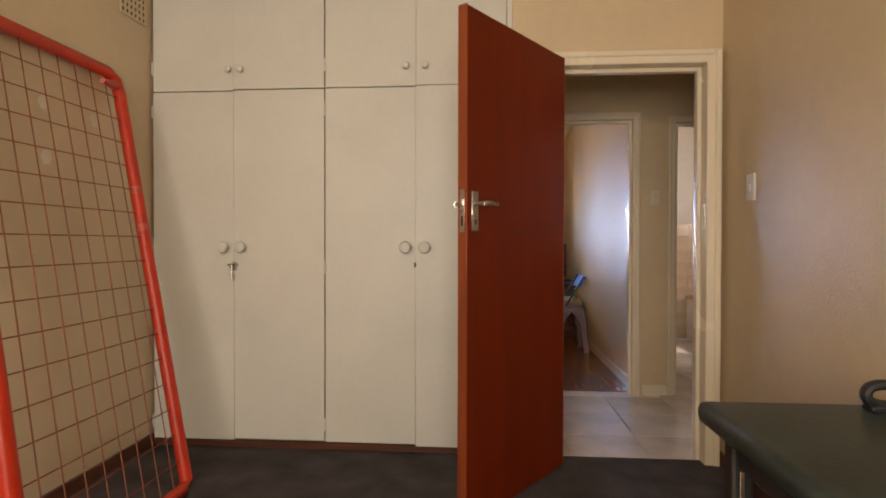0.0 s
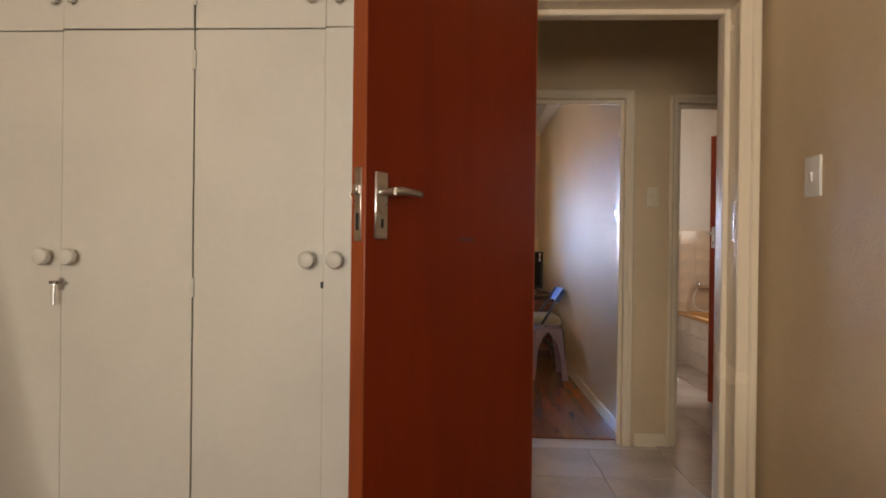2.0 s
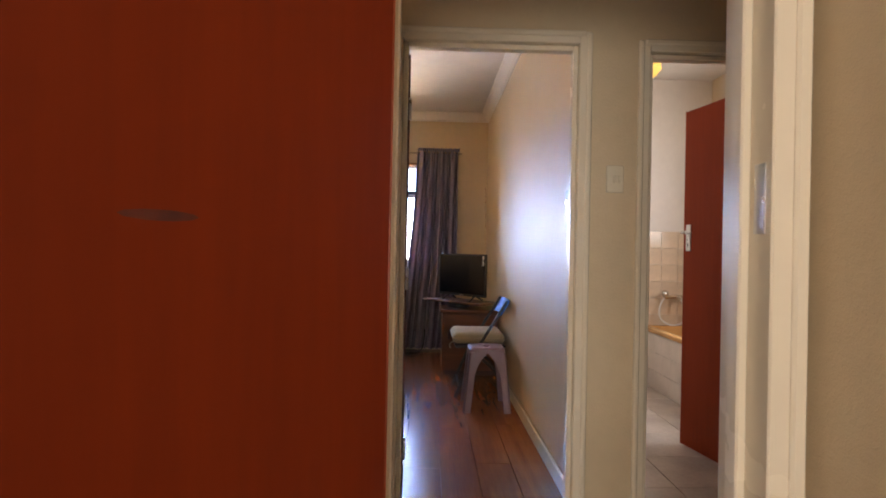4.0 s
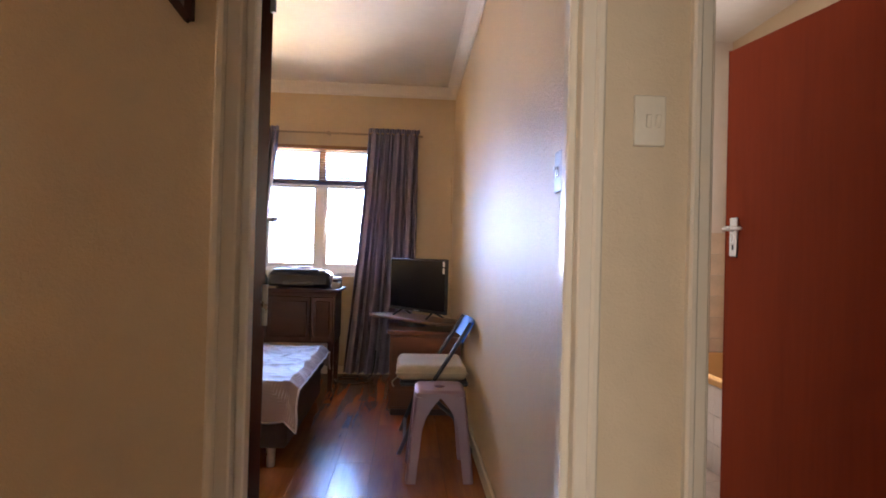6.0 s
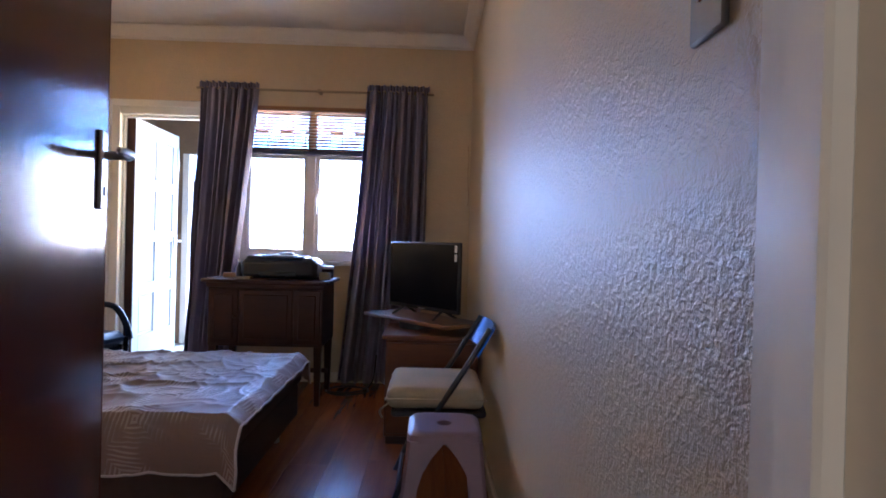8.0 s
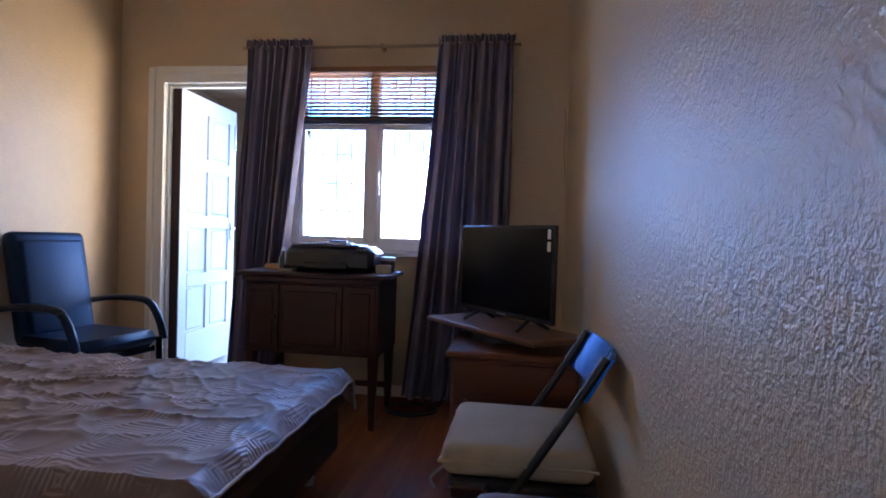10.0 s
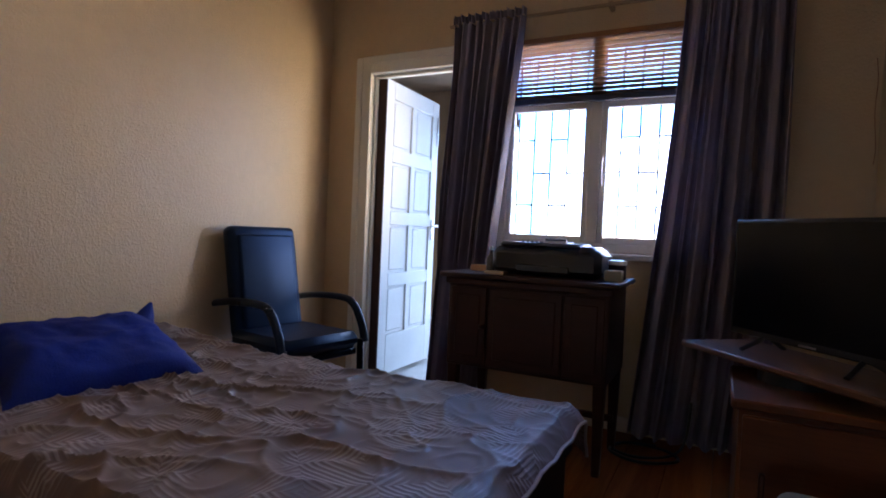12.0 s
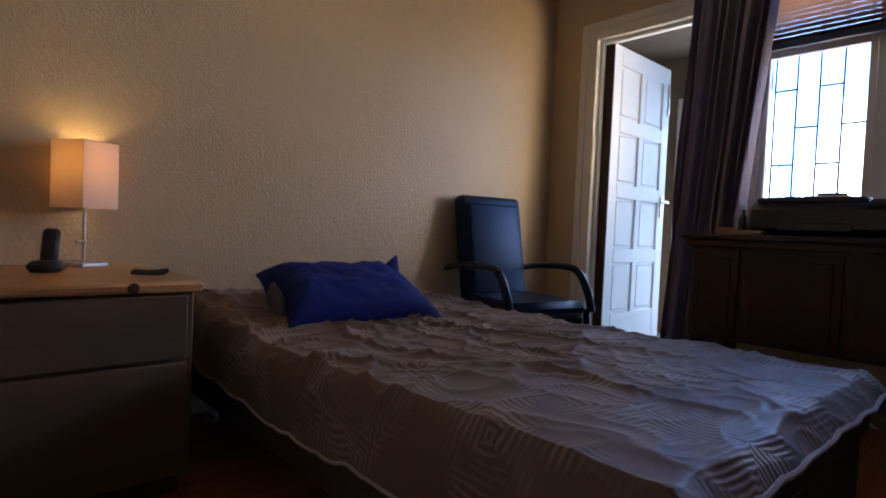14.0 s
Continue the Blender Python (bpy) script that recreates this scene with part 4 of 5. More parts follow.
tap = thing("bath_mixer", "chrome bath mixer tap with a coiled shower hose", "tap", Matrix.Translation((2.97, 7.44, 0.775)))
bm = bmesh.new()
tube(bm, [(-0.11, -0.06, 0), (0.11, -0.06, 0)], 0.021, 12)
for x in (-0.075, 0.075):
    tube(bm, [(x, 0, 0), (x, -0.06, 0)], 0.016, 10)
tube(bm, bend([(0, -0.06, 0), (0, -0.12, 0.0), (0, -0.17, -0.02), (0, -0.18, -0.045)], 4), 0.015, 10)
part("body", bm, CHROME, tap)
for x in (-0.13, 0.13):
    part("tap_head", lathe(bmesh.new(), [(0.012, -0.02), (0.028, 0.0), (0.030, 0.025), (0.018, 0.035)], 10, pose(x * 0.85, -0.07, 0.022, 30)), CHROME, tap)
part("hose", tube(bmesh.new(), bend([(-0.11, -0.06, -0.01), (-0.155, -0.07, -0.10), (-0.14, -0.07, -0.20), (-0.04, -0.07, -0.255), (0.06, -0.07, -0.22), (0.09, -0.06, -0.10)], 5), 0.008, 8), WHITE_PLASTIC, tap, "pale shower hose")
amber = thing("bathroom_lamp", "amber glass ceiling lamp in the bathroom", "ceiling lamp", Matrix.Translation((2.47, 6.90, CEIL)))
part("glass", lathe(bmesh.new(), [(0.05, 0), (0.11, -0.05), (0.12, -0.10), (0.08, -0.15), (0.02, -0.165)], 18), AMBER, amber)

# ---------- bedroom furniture ----------
BX0, BX1, BY0, BY1, BZ = -1.66, 0.42, 6.48, 7.68, 0.474
bed = thing("bed", "low bed base in dark brown fabric on short legs", "bed")
part("base", boxes((BX0, BX1 - 0.05, BY0 + 0.03, BY1 - 0.03, 0.12, 0.31), bevel=0.015), SPREAD_BACK, bed, "dark brown fabric bed base")
part("mattress", boxes((BX0, BX1 - 0.03, BY0 + 0.02, BY1 - 0.02, 0.30, 0.395), bevel=0.03), SPREAD_BACK, bed)
for x in (BX0 + 0.1, BX1 - 0.15):
    for y in (BY0 + 0.12, BY1 - 0.12):
        part("leg", lathe(bmesh.new(), [(0.022, 0), (0.026, 0.12)], 12, pose(x, y, 0)), STEEL, bed, "round metal leg")


def spread(u, v):
    """Along the bed (u) and across it (v); the near side and the foot hang down."""
    s = u * 2.125
    c = -0.20 + v * 1.52
    x, z = BX0 + s, BZ
    y = BY0 + c
    px, py = x + 0.10 * noise.noise(Vector((x * 2.2, y * 2.2, 3))), y + 0.08 * noise.noise(Vector((x * 2.4, y * 2.4, 8)))
    calm = 0.45 + 0.55 * max(0.0, min(1.0, 1.9 - s))
    c1 = (1 - min(1, abs(noise.noise(Vector((px * 1.6 + py * 1.2, py * 4.2 - px * 1.0, 21)))) * 2.2)) ** 6
    c2 = (1 - min(1, abs(noise.noise(Vector((px * 4.0 - py * 1.5, py * 5.5 + px * 2.2, 33)))) * 2.0)) ** 5
    c3 = (1 - min(1, abs(noise.noise(Vector((px * 9.0, py * 10.0, 41)))) * 2.0)) ** 3
    wr = 0.009 * noise.noise(Vector((x * 2.6, y * 4.0, 0))) + calm * (0.018 * c1 + 0.014 * c2 + 0.009 * c3)
    z += wr + 0.035 * math.exp(-(s / 0.30) ** 2) - 0.022 * math.exp(-((s - 0.9) / 0.5) ** 2)
    hem = 0.020 * math.sin(s * 26) + 0.016 * noise.noise(Vector((s * 4, 0, 2)))
    over = 0.0
    if c < 0.03:
        over = 0.03 - c
        z -= over * 0.92
        y = BY0 + 0.03 - 0.045 * (1 - math.exp(-over * 14))
    if c > 1.17:
        q = c - 1.17
        z -= q * 0.9
        y = BY0 + 1.17 + 0.05 * (1 - math.exp(-q * 14))
    end = s - 2.03
    if end > 0:
        z -= end * 0.45 + end * end * 0.8
        x = BX0 + 2.03 + end * 0.55 + 0.003 * math.sin(c * 34)
    return (x, y, z), (s, c)


cloth = thing("bedspread", "grey-beige hatched bedspread lying rumpled on the bed", "bedspread")
part("cover", sheet(bmesh.new(), 320, 230, spread, 0.006), SPREAD, cloth)
edge = [Vector(spread(1.0, v / 60)[0]) + Vector((0.002, 0, -0.002)) for v in range(61)]
part("piping", tube(bmesh.new(), edge, 0.006, 6), PALE_CLOTH, cloth, "pale corded hem")
edge = [Vector(spread(u / 80, 0.0)[0]) for u in range(81)]
part("piping", tube(bmesh.new(), edge, 0.005, 6), PALE_CLOTH, cloth, "pale corded hem")

DULL_LINING = material("dull_lining_cloth", (0.12, 0.11, 0.14), 0.9)
pil = thing("pillow", "plump royal blue pillow tipped against the bed head", "pillow", Matrix.Translation((-1.19, 6.99, 0.532)) @ pose(0, 0, 0, 0, 0, -8) @ pose(0, 0, 0, 0, 18, 0))
part("case", pillow_shape(bmesh.new(), 0.45, 0.63, 0.19, 32), BLUE_CLOTH, pil)
part("flap", pillow_shape(bmesh.new(), 0.20, 0.016, 0.10, 8, pose(0.02, -0.298, 0.0)), DULL_LINING, pil, "pale lining at the open end")
part("corner", lathe(bmesh.new(), [(0.045, 0), (0.03, 0.05), (0.006, 0.10)], 10, pose(-0.17, 0.265, 0.02, -30, -40, 0)), BLUE_CLOTH, pil, "turned-up blue corner")


def armchair():
    """Office armchair in black leather with looped arms, facing the bed."""
    a = thing("armchair", "black leather office armchair with curved arms by the wall", "armchair", Matrix.Translation((-1.28, 8.15, 0)) @ pose(0, 0, 0, 0, 0, -9))
    part("seat", boxes((-0.22, 0.27, -0.255, 0.255, 0.37, 0.465), bevel=0.035), LEATHER, a)
    bm = box(bmesh.new(), -0.045, 0.045, -0.225, 0.225, 0.0, 0.62, bevel=0.035, seg=3, m=pose(-0.215, 0, 0.41, 0, -11, 0))
    back = part("backrest", bm, LEATHER, a)
    part("back_pad", box(bmesh.new(), -0.02, 0.02, -0.185, 0.185, 0.04, 0.57, bevel=0.018, seg=3, m=pose(-0.175, 0, 0.415, 0, -11, 0)), LEATHER, back, "raised inner leather pad")
    for s in (-1, 1):
        y = s * 0.285
        line = bend([(-0.31, y, 0.60), (-0.15, y, 0.625), (0.08, y, 0.632), (0.17, y, 0.60), (0.235, y, 0.50), (0.265, y, 0.40)], 5)
        part("armrest", tube(bmesh.new(), line, 0.022, 10, flat=0.75), CHAIR_ARM, a, "curved black lacquered armrest")
        part("leg", tube(bmesh.new(), [(0.25, s * 0.265, 0.42), (0.255, s * 0.27, 0.0)], 0.019, 10), CHAIR_ARM, a)
        part("leg", tube(bmesh.new(), [(-0.20, s * 0.24, 0.40), (-0.27, s * 0.25, 0.0)], 0.019, 10), CHAIR_ARM, a)
    part("seat_frame", boxes((-0.22, 0.25, -0.24, 0.24, 0.335, 0.372), bevel=0.006), CHAIR_ARM, a)


armchair()


def bureau():
    """A low sideboard on tapered legs in front of the window."""
    b = thing("sideboard", "dark polished wooden sideboard on slim legs under the window", "sideboard", Matrix.Translation((0.0, 8.43, 0)))
    part("top", boxes((-0.415, 0.425, -0.245, 0.245, 0.822, 0.846), bevel=0.006), BUREAU, b)
    part("body", boxes((-0.375, 0.385, -0.21, 0.225, 0.40, 0.822), bevel=0.004), BUREAU, b)
    part("moulding", boxes((-0.39, 0.40, -0.225, -0.205, 0.79, 0.822), bevel=0.006), BUREAU, b)
    for x0, x1 in ((-0.36, -0.175), (-0.165, 0.185), (0.195, 0.37)):
        d = part("door", boxes((x0, x1, -0.222, -0.208, 0.415, 0.78), bevel=0.004), BUREAU, b)
        part("door_field", boxes((x0 + 0.03, x1 - 0.03, -0.227, -0.218, 0.45, 0.745), bevel=0.004), BUREAU, d)
    part("knob", lathe(bmesh.new(), [(0.006, 0), (0.014, 0.012), (0.008, 0.022)], 12, pose(-0.19, -0.226, 0.60, 90)), BUREAU, b)
    for x in (-0.345, 0.355):
        for y in (-0.18, 0.19):
            bm = bmesh.new()
            box(bm, x - 0.026, x + 0.026, y - 0.026, y + 0.026, 0.0, 0.42, bevel=0.004)
            for v in bm.verts:
                k = 0.62 + 0.38 * min(1, v.co.z / 0.4)
                v.co.x, v.co.y = x + (v.co.x - x) * k, y + (v.co.y - y) * k
            part("leg", bm, BUREAU, b)
    part("shelf_rail", boxes((-0.36, 0.37, 0.10, 0.125, 0.16, 0.19), bevel=0.003), BUREAU, b)


bureau()
pr = thing("printer", "black inkjet printer on the sideboard", "printer", Matrix.Translation((0.065, 8.44, 0.846)))
part("body", boxes((-0.26, 0.26, -0.15, 0.15, 0.004, 0.135), bevel=0.03), BLACK, pr)
part("scanner_lid", boxes((-0.225, 0.16, -0.13, 0.15, 0.130, 0.158), bevel=0.012), BLACK, pr)
part("side_cover", boxes((0.15, 0.232, -0.145, 0.145, 0.10, 0.148), bevel=0.022), DARK_STEEL, pr, "dark grey side cover")
part("tray", boxes((-0.13, 0.12, -0.158, -0.12, 0.02, 0.055), bevel=0.006), DARK_STEEL, pr)
for k in range(5):
    part("button", lathe(bmesh.new(), [(0.008, 0), (0.007, 0.008)], 10, pose(-0.12 + 0.022 * k, -0.09, 0.157)), BLACK, pr)
dish = thing("papers", "small stack of papers lying on the printer", "papers", Matrix.Translation((0.06, 8.44, 1.005)))
part("sheet", boxes((-0.06, 0.09, -0.07, 0.07, 0.0, 0.008), bevel=0.002), WHITE_PLASTIC, dish)
part("sheet", box(bmesh.new(), -0.03, 0.07, -0.05, 0.05, 0.008, 0.02, bevel=0.003, m=pose(0, 0, 0, 0, 0, 12)), DARK_STEEL, dish)
for nm, lb, x, y, w, d, h, mt in (("box", "small cream cardboard box on the sideboard", 0.372, 8.36, 0.075, 0.06, 0.05, CUSHION), ("box", "small yellowish box on the sideboard", -0.30, 8.42, 0.09, 0.06, 0.03, PINE), ("note_block", "low pale note block on the sideboard", -0.15, 8.25, 0.10, 0.06, 0.016, CUSHION), ("tin", "dark round tin with a pale lid on the sideboard", 0.355, 8.52, 0.09, 0.09, 0.075, BUREAU)):
    t = thing(nm, lb, nm.replace("_", " "), Matrix.Translation((x, y, 0.846)))
    if nm == "tin":
        part("body", lathe(bmesh.new(), [(w / 2, 0.0), (w / 2, h)], 20), mt, t)
        part("lid", lathe(bmesh.new(), [(w / 2 + 0.003, h - 0.006), (w / 2 + 0.003, h + 0.012), (w / 2 - 0.01, h + 0.016)], 20), WHITE_PLASTIC, t, "pale lid")
    else:
        part("body", boxes((-w / 2, w / 2, -d / 2, d / 2, 0, h), bevel=0.003), mt, t)
        part("flap", boxes((-w / 2 + 0.004, w / 2 - 0.004, -d / 2 + 0.004, 0.0, h - 0.001, h + 0.002)), mt, t)
cup2 = thing("bottle", "small clear bottle standing on the sideboard", "bottle", Matrix.Translation((-0.225, 8.37, 0.846)))
part("body", lathe(bmesh.new(), [(0.022, 0), (0.022, 0.07), (0.008, 0.09), (0.008, 0.11)], 14), DARK_STEEL, cup2)
part("cap", lathe(bmesh.new(), [(0.010, 0.11), (0.010, 0.13)], 12), STEEL, cup2)

cab = thing("tv_cabinet", "honey-brown wooden cabinet in the corner", "cabinet", Matrix.Translation((1.12, 7.75, 0)))
part("body", boxes((-0.255, 0.255, -0.215, 0.24, 0.05, 0.582), bevel=0.004), CABINET, cab)
part("top", boxes((-0.275, 0.27, -0.235, 0.25, 0.582, 0.610), bevel=0.006), CABINET, cab)
part("plinth", boxes((-0.245, 0.245, -0.19, 0.23, 0.0, 0.05), bevel=0.003), BUREAU, cab)
d = part("door", boxes((-0.245, 0.245, -0.228, -0.214, 0.07, 0.567), bevel=0.004), CABINET, cab)
part("door_pull", boxes((-0.20, -0.185, -0.245, -0.227, 0.34, 0.42), bevel=0.004), BUREAU, d)
TVM = Matrix.Translation((1.065, 7.845, -0.018)) @ pose(0, 0, 0, 0, 0, -49)
board = thing("turntable_board", "pale wooden swivel board on the corner cabinet", "shelf board", TVM)
part("board", boxes((-0.385, 0.385, -0.175, 0.13, 0.672, 0.694), bevel=0.005), BOARD, board)
part("swivel", lathe(bmesh.new(), [(0.11, 0.628), (0.11, 0.672)], 20, pose(-0.02, -0.03, 0)), DARK_STEEL, board)
tv = thing("television", "flat black television with a blank screen on the swivel board", "television", TVM)
part("case", boxes((-0.322, 0.322, -0.02, 0.004, 0.735, 1.142), bevel=0.005), BLACK, tv)
part("back_cover", boxes((-0.26, 0.26, 0.003, 0.045, 0.76, 1.03), bevel=0.012), BLACK, tv)
part("screen", boxes((-0.308, 0.308, -0.0225, -0.019, 0.758, 1.130), bevel=0.001), SCREEN, tv, "dark glossy blank screen")
part("maker_mark", boxes((-0.03, 0.03, -0.0235, -0.0205, 0.741, 0.747)), STEEL, tv)
for z in (1.055, 1.105):
    part("sticker", boxes((0.285, 0.303, -0.0245, -0.0225, z - 0.02, z + 0.02)), WHITE_PLASTIC, tv, "small white sticker")
for s in (-1, 1):
    bm = tube(bmesh.new(), [(s * 0.17, 0, 0.745), (s * 0.19, -0.09, 0.697)], 0.008, 8)
    tube(bm, [(s * 0.17, 0, 0.745), (s * 0.19, 0.09, 0.697)], 0.008, 8)
    part("foot", bm, BLACK, tv)

fc = thing("folding_chair", "black folding chair with a low back in painted sky-blue sheen", "folding chair", Matrix.Translation((1.15, 7.00, -0.01)))
part("seat", boxes((-0.20, 0.20, -0.20, 0.20, 0.395, 0.425), bevel=0.01), BLACK, fc)
for s in (-1, 1):
    y = s * 0.215
    part("side_rail", tube(bmesh.new(), [(-0.20, y, 0.0), (-0.05, y, 0.36), (0.10, y, 0.60), (0.205, y, 0.775)], 0.0125, 10), BLACK, fc)
    part("rear_leg", tube(bmesh.new(), [(-0.10, y * 0.9, 0.41), (0.12, y * 0.9, 0.22), (0.235, y * 0.9, 0.0)], 0.0125, 10), BLACK, fc)
part("cross_bar", tube(bmesh.new(), [(-0.165, -0.215, 0.09), (-0.165, 0.215, 0.09)], 0.009, 8), BLACK, fc)
part("cross_bar", tube(bmesh.new(), [(0.205, -0.19, 0.07), (0.205, 0.19, 0.07)], 0.009, 8), BLACK, fc)


def backplate(u, v):
    y = -0.215 + 0.43 * u
    k = 0.045 * (1 - (2 * u - 1) ** 2)
    z = 0.655 + 0.115 * v
    return (0.150 + 0.075 * (z - 0.64) / 0.135 + k * 0.6, y, z), (u, v)


part("backrest", sheet(bmesh.new(), 12, 4, backplate, 0.014), BLUE_SHEEN, fc, "curved glossy back panel with sky reflection put into its colour")
cu = thing("seat_cushion", "thick cream cushion lying on the folding chair", "cushion", Matrix.Translation((1.14, 7.00, 0.465)))
part("cover", box(bmesh.new(), -0.21, 0.20, -0.215, 0.215, -0.045, 0.045, bevel=0.036, seg=4), CUSHION, cu)
part("piping", tube(bmesh.new(), bend([(-0.208, -0.18, 0), (-0.18, -0.213, 0), (0.17, -0.213, 0.002), (0.198, -0.18, 0), (0.198, 0.18, 0), (0.17, 0.213, -0.002), (-0.18, 0.213, 0), (-0.208, 0.18, 0)], 3, closed=True), 0.005, 6, closed=True), CUSHION, cu)
part("ties", tube(bmesh.new(), bend([(-0.20, -0.2, -0.02), (-0.235, -0.21, -0.05), (-0.225, -0.2, -0.08)], 4), 0.004, 6), CUSHION, cu)


def stool():
    """A moulded plastic stool: square top with a hand hole, splayed legs, arched sides."""
    s = thing("plastic_stool", "mauve moulded plastic stool with a hole in its top", "stool", Matrix.Translation((1.165, 6.53, 0)))
    bm = bmesh.new()
    n = 32

    def sq(r, k, soft=0.32):
        a = k * math.tau / n
        c, q = math.cos(a), math.sin(a)
        p = 2 / soft
        d = (abs(c) ** p + abs(q) ** p) ** (-1 / p)
        return r * c * d, r * q * d

    prof = [(0.028, 0.425, 1), (0.028, 0.452, 1), (0.10, 0.455, 0.45), (0.122, 0.453, 0.3), (0.132, 0.444, 0.3), (0.134, 0.42, 0.3), (0.128, 0.42, 0.3), (0.122, 0.436, 0.3), (0.05, 0.438, 0.6), (0.033, 0.425, 1)]
    rings = [[bm.verts.new((*sq(r, k, soft), z)) for k in range(n)] for r, z, soft in prof]
    for a, b in zip(rings, rings[1:] + rings[:1]):
        for k in range(n):
            bm.faces.new((a[k], a[(k + 1) % n], b[(k + 1) % n], b[k]))
    part("top", bm, MAUVE, s)
    for sx in (-1, 1):
        for sy in (-1, 1):
            bm = bmesh.new()
            rows = []
            for t in range(9):
                z = 0.425 * (1 - t / 8)
                e = 0.131 + 0.042 * t / 8
                w = 0.056 + 0.075 * max(0, 1 - t / 3.0) ** 1.8 - 0.004 * t / 8
                c = 0.012
                pts = [(e - w, e), (e - c, e), (e, e - c), (e, e - w), (e - 0.006, e - w), (e - 0.008, e - c), (e - c, e - 0.008), (e - w, e - 0.006)]
                rows.append([bm.verts.new((sx * p, sy * q, z)) for p, q in pts])
            for a, b in zip(rows, rows[1:]):
                for k in range(8):
                    bm.faces.new((a[k], a[(k + 1) % 8], b[(k + 1) % 8], b[k]))
            bm.faces.new(rows[0])
            bm.faces.new(rows[-1][::-1])
            part("leg", bm, MAUVE, s, smooth=False)


stool()

ns = thing("chest_of_drawers", "dull brown chest of drawers with a pine top beside bed", "chest of drawers", Matrix.Translation((-1.350, 5.945, 0)))
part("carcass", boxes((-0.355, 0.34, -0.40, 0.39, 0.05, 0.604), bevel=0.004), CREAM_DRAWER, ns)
part("top", boxes((-0.375, 0.375, -0.42, 0.41, 0.604, 0.632), bevel=0.008), PINE, ns, "honey pine top")
part("plinth", boxes((-0.36, 0.33, -0.38, 0.36, 0.0, 0.05)), BUREAU, ns)
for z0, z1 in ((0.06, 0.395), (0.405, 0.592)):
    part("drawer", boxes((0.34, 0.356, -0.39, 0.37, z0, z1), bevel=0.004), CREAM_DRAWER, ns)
part("knot", lathe(bmesh.new(), [(0.016, 0), (0.012, 0.0015)], 12, pose(0.3755, 0.22, 0.618, 0, 90, 0)), BUREAU, ns, "dark knot in the pine edge")


lamp = thing("table_lamp", "lit table lamp with a square parchment shade on a slim stem", "table lamp", Matrix.Translation((-1.610, 6.150, 0.632)) @ pose(0, 0, 0, 0, 0, 33))
part("base", boxes((-0.055, 0.055, -0.055, 0.055, 0.0, 0.016), bevel=0.004), STEEL, lamp)
part("stem", tube(bmesh.new(), [(0, 0, 0.016), (0, 0, 0.30)], 0.0055, 10), STEEL, lamp)
part("switch", tube(bmesh.new(), [(0, 0, 0.085), (0.0, -0.03, 0.085)], [0.008, 0.006], 8), STEEL, lamp)
bm = bmesh.new()
h = 0.072
loops = [[bm.verts.new((sx * r, sy * r, z)) for sx, sy in ((-1, -1), (1, -1), (1, 1), (-1, 1))] for r, z in ((h, 0.205), (h, 0.438), (h - 0.0015, 0.438), (h - 0.0015, 0.205))]
for p, q in zip(loops, loops[1:] + loops[:1]):
    for k in range(4):
        bm.faces.new((p[k], p[(k + 1) % 4], q[(k + 1) % 4], q[k]))
part("shade", bm, SHADE, lamp, "square pale parchment shade glowing warm", smooth=False)
part("shade_ring", boxes((-0.071, 0.071, -0.003, 0.003, 0.285, 0.289), (-0.003, 0.003, -0.071, 0.071, 0.285, 0.289)), STEEL, lamp)
bulb = part("bulb", lathe(bmesh.new(), [(0.010, 0.295), (0.020, 0.32), (0.022, 0.34), (0.014, 0.362), (0.004, 0.367)], 14), glowing("lit_bulb", (1.0, 0.66, 0.28), 30.0), lamp, "glowing bulb")
bl = new("bedside_bulb_light", bpy.data.lights.new("bedside_bulb_light", "POINT"))
bl.data.energy, bl.data.color, bl.data.shadow_soft_size = 5.0, (1.0, 0.62, 0.16), 0.03
bl.location = (-1.610, 6.150, 1.02)

ph = thing("cordless_phone", "black cordless telephone standing in its cradle", "telephone", Matrix.Translation((-1.40, 6.02, 0.632)) @ pose(0, 0, 0, 0, 0, 70))
part("cradle", boxes((-0.045, 0.045, -0.05, 0.05, 0.0, 0.035), bevel=0.012), BLACK, ph)
part("handset", box(bmesh.new(), -0.024, 0.024, -0.014, 0.014, 0.0, 0.12, bevel=0.01, m=pose(0, 0.015, 0.02, -18)), BLACK, ph)
dishy = thing("remote_control", "black curved remote control lying on the pine top", "remote control", Matrix.Translation((-1.225, 6.265, 0.632)) @ pose(0, 0, 0, 0, 0, 50) @ Matrix.Scale(0.62, 4))
part("body", tube(bmesh.new(), bend([(-0.09, 0, 0.012), (-0.04, 0, 0.010), (0.03, 0, 0.012), (0.10, 0, 0.026)], 4), [0.008] + [0.020] * 11 + [0.010], 10, flat=0.5), BLACK, dishy)
part("buttons", boxes(*[(-0.03 + 0.02 * k, -0.02 + 0.02 * k, -0.008, 0.008, 0.017, 0.0225) for k in range(4)]), DARK_STEEL, dishy)

pend = thing("pendant_lamp", "amber glass pendant lamp under the bedroom ceiling", "ceiling lamp", Matrix.Translation((-0.17, 7.15, CEIL)))
part("rose", lathe(bmesh.new(), [(0.05, 0), (0.045, -0.02), (0.012, -0.03)], 16), STEEL, pend)
part("stem", tube(bmesh.new(), [(0, 0, -0.02), (0, 0, -0.34)], 0.006, 8), STEEL, pend)
part("glass", lathe(bmesh.new(), [(0.02, -0.33), (0.08, -0.36), (0.10, -0.42), (0.07, -0.48), (0.015, -0.50)], 18), AMBER, pend)

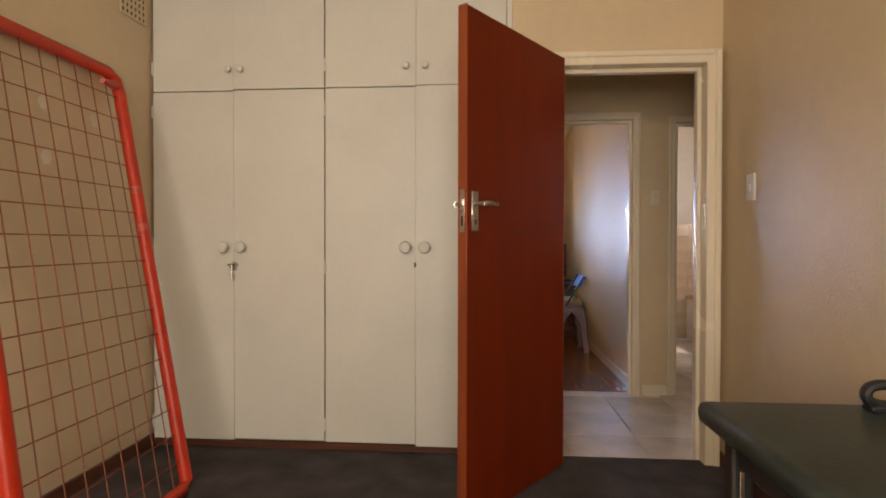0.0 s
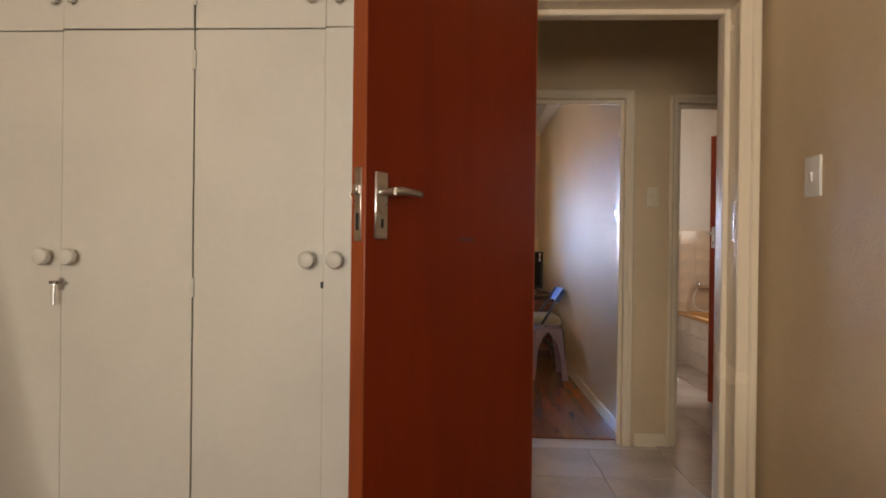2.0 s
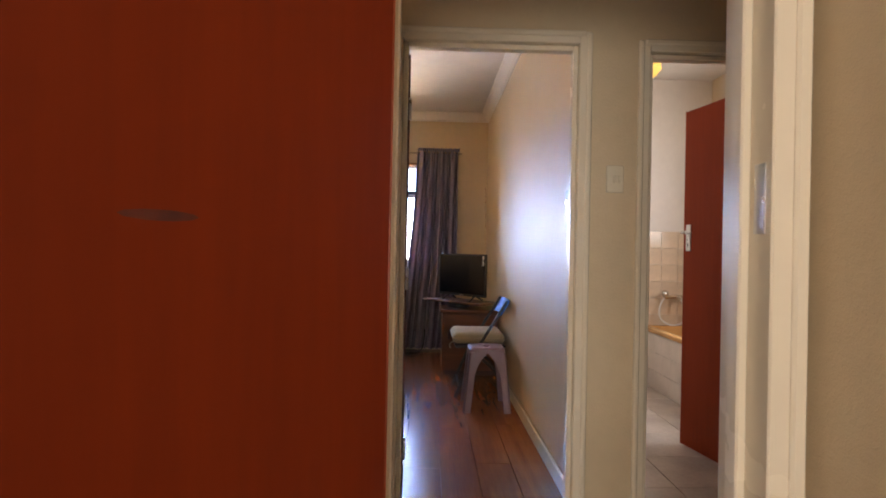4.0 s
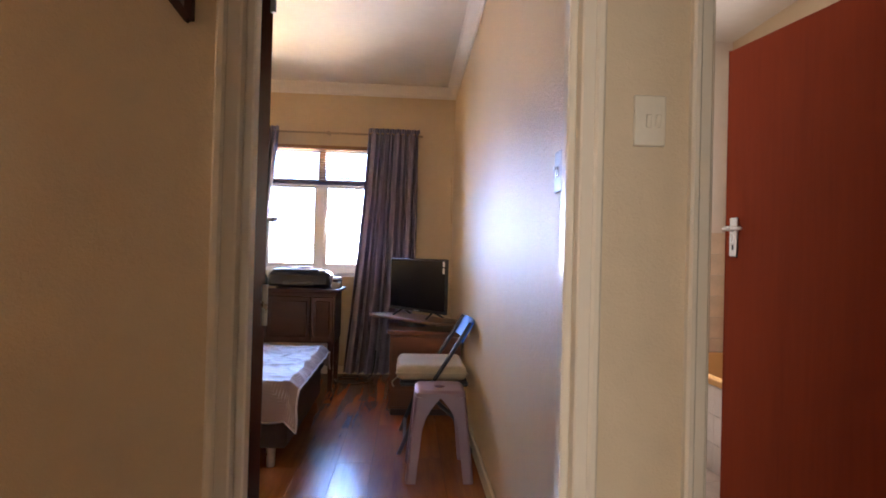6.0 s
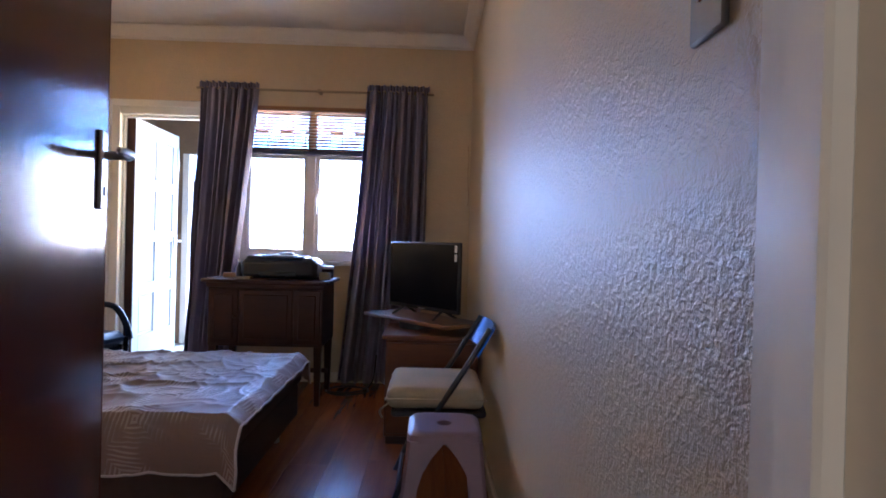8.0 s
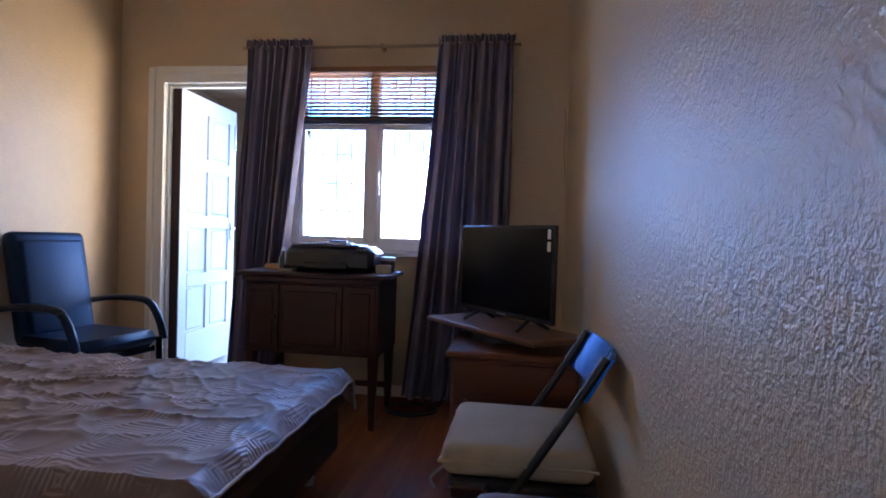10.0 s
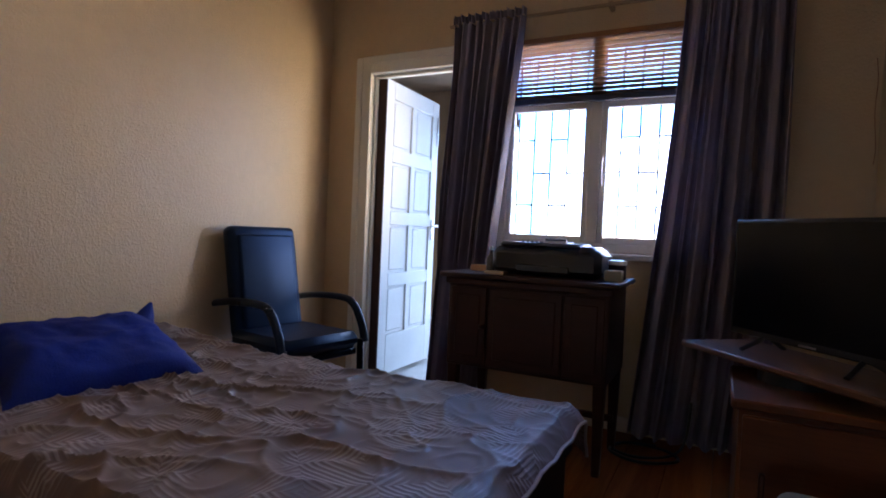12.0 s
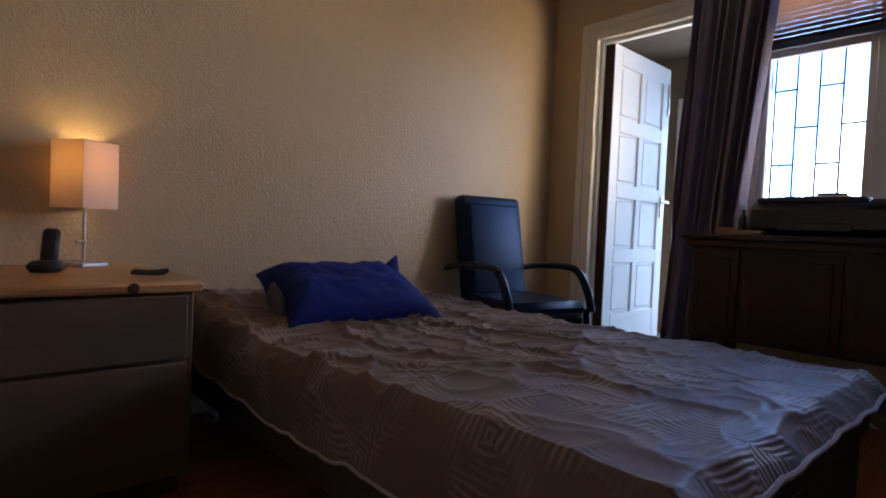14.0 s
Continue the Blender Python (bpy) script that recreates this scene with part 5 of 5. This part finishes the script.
# Thin dark tube standing in for a hairline crack in the plaster.
crack = thing("hairline_crack", "hairline crack down the wall corner, drawn as a thin tube", "wire")
part("wire", tube(bmesh.new(), bend([(1.375, YW - 0.006, 1.90), (1.383, YW - 0.008, 1.80), (1.378, YW - 0.007, 1.66), (1.388, YW - 0.009, 1.50), (1.384, YW - 0.006, 1.42)], 5), 0.0014, 5), RUST_WIRE, crack)

cable = thing("cable_coil", "loose black cable coiled on the laminate floor", "cable")
part("cable", tube(bmesh.new(), bend([(0.70, 8.78, 0.25), (0.68, 8.74, 0.06), (0.62, 8.66, 0.008), (0.48, 8.56, 0.008), (0.36, 8.62, 0.008), (0.42, 8.74, 0.008), (0.60, 8.72, 0.010), (0.66, 8.60, 0.012), (0.50, 8.50, 0.010), (0.36, 8.56, 0.016), (0.40, 8.70, 0.016), (0.55, 8.76, 0.012)], 6), 0.007, 6), BLACK, cable)

# ---------- floor and wall pieces ----------


def pieces(parent, name, rows, mat, depth, bevel=0.002):
    """Loose flat pieces: rows of (centre, width, length, turn about z, upright axis)."""
    made = {}
    for c, w, h, up in rows:
        key = (round(w, 4), round(h, 4), up)
        if key not in made:
            bm = bmesh.new()
            if up == "z":
                box(bm, -w / 2, w / 2, -h / 2, h / 2, -depth, 0, bevel=bevel)
            else:
                box(bm, -w / 2, w / 2, 0, depth, -h / 2, h / 2, bevel=bevel)
            ob = finish(name, bm, mat)
            made[key] = ob.data
        else:
            ob = new(name, made[key])
        ob.parent = parent
        ob.location = c


floor_b = bpy.data.objects["floor_bedroom"]
rows = []
PW, PL = 0.193, 1.29
lanes = int((XBR - XBL) / PW) + 1
for a in range(lanes):
    x0 = XBL + a * PW
    x1 = min(x0 + PW, XBR)
    y = YBI - 0.03 - (a * 0.47 % 1.0) * PL
    while y < YW + 0.02:
        y0, y1 = max(y, YBI - 0.03), min(y + PL, YW + 0.02)
        if y1 - y0 > 0.05 and x1 - x0 > 0.02:
            rows.append((((x0 + x1) / 2, (y0 + y1) / 2, 0.0), x1 - x0 - 0.001, y1 - y0 - 0.0012, "z"))
        y += PL
pieces(floor_b, "plank", rows, LAMINATE, 0.009, 0.0008)

floor_p = bpy.data.objects["floor_passage"]
T = 0.42
rows = []
for a in range(-5, 6):
    for b in range(0, 11):
        cx, cy = 0.93 + a * T, YA + 0.02 + 0.14 + b * T
        x0, x1, y0, y1 = cx - T / 2, cx + T / 2, cy - T / 2, cy + T / 2
        y0 = max(y0, YA + 0.022)
        if x0 < C0 - 0.2:
            y1 = min(y1, YBI - 0.032)
        x1 = min(x1, 3.29)
        if y1 - y0 > 0.03 and x1 - x0 > 0.03 and (cy < YBI or x0 > C0 - 0.25) and y1 < 7.6:
            rows.append((((x0 + x1) / 2, (y0 + y1) / 2, 0.0), x1 - x0 - 0.004, y1 - y0 - 0.004, "z"))
pieces(floor_p, "tile", rows, TILE_FLOOR, 0.008)

wall_f = bpy.data.objects["wall_bathroom_far"]
rows = [((2.02 + 0.152 * a, 7.444, 0.076 + 0.152 * b), 0.149, 0.149, "y") for a in range(9) for b in range(9)]
pieces(wall_f, "tile", rows, WALL_TILE, 0.006)
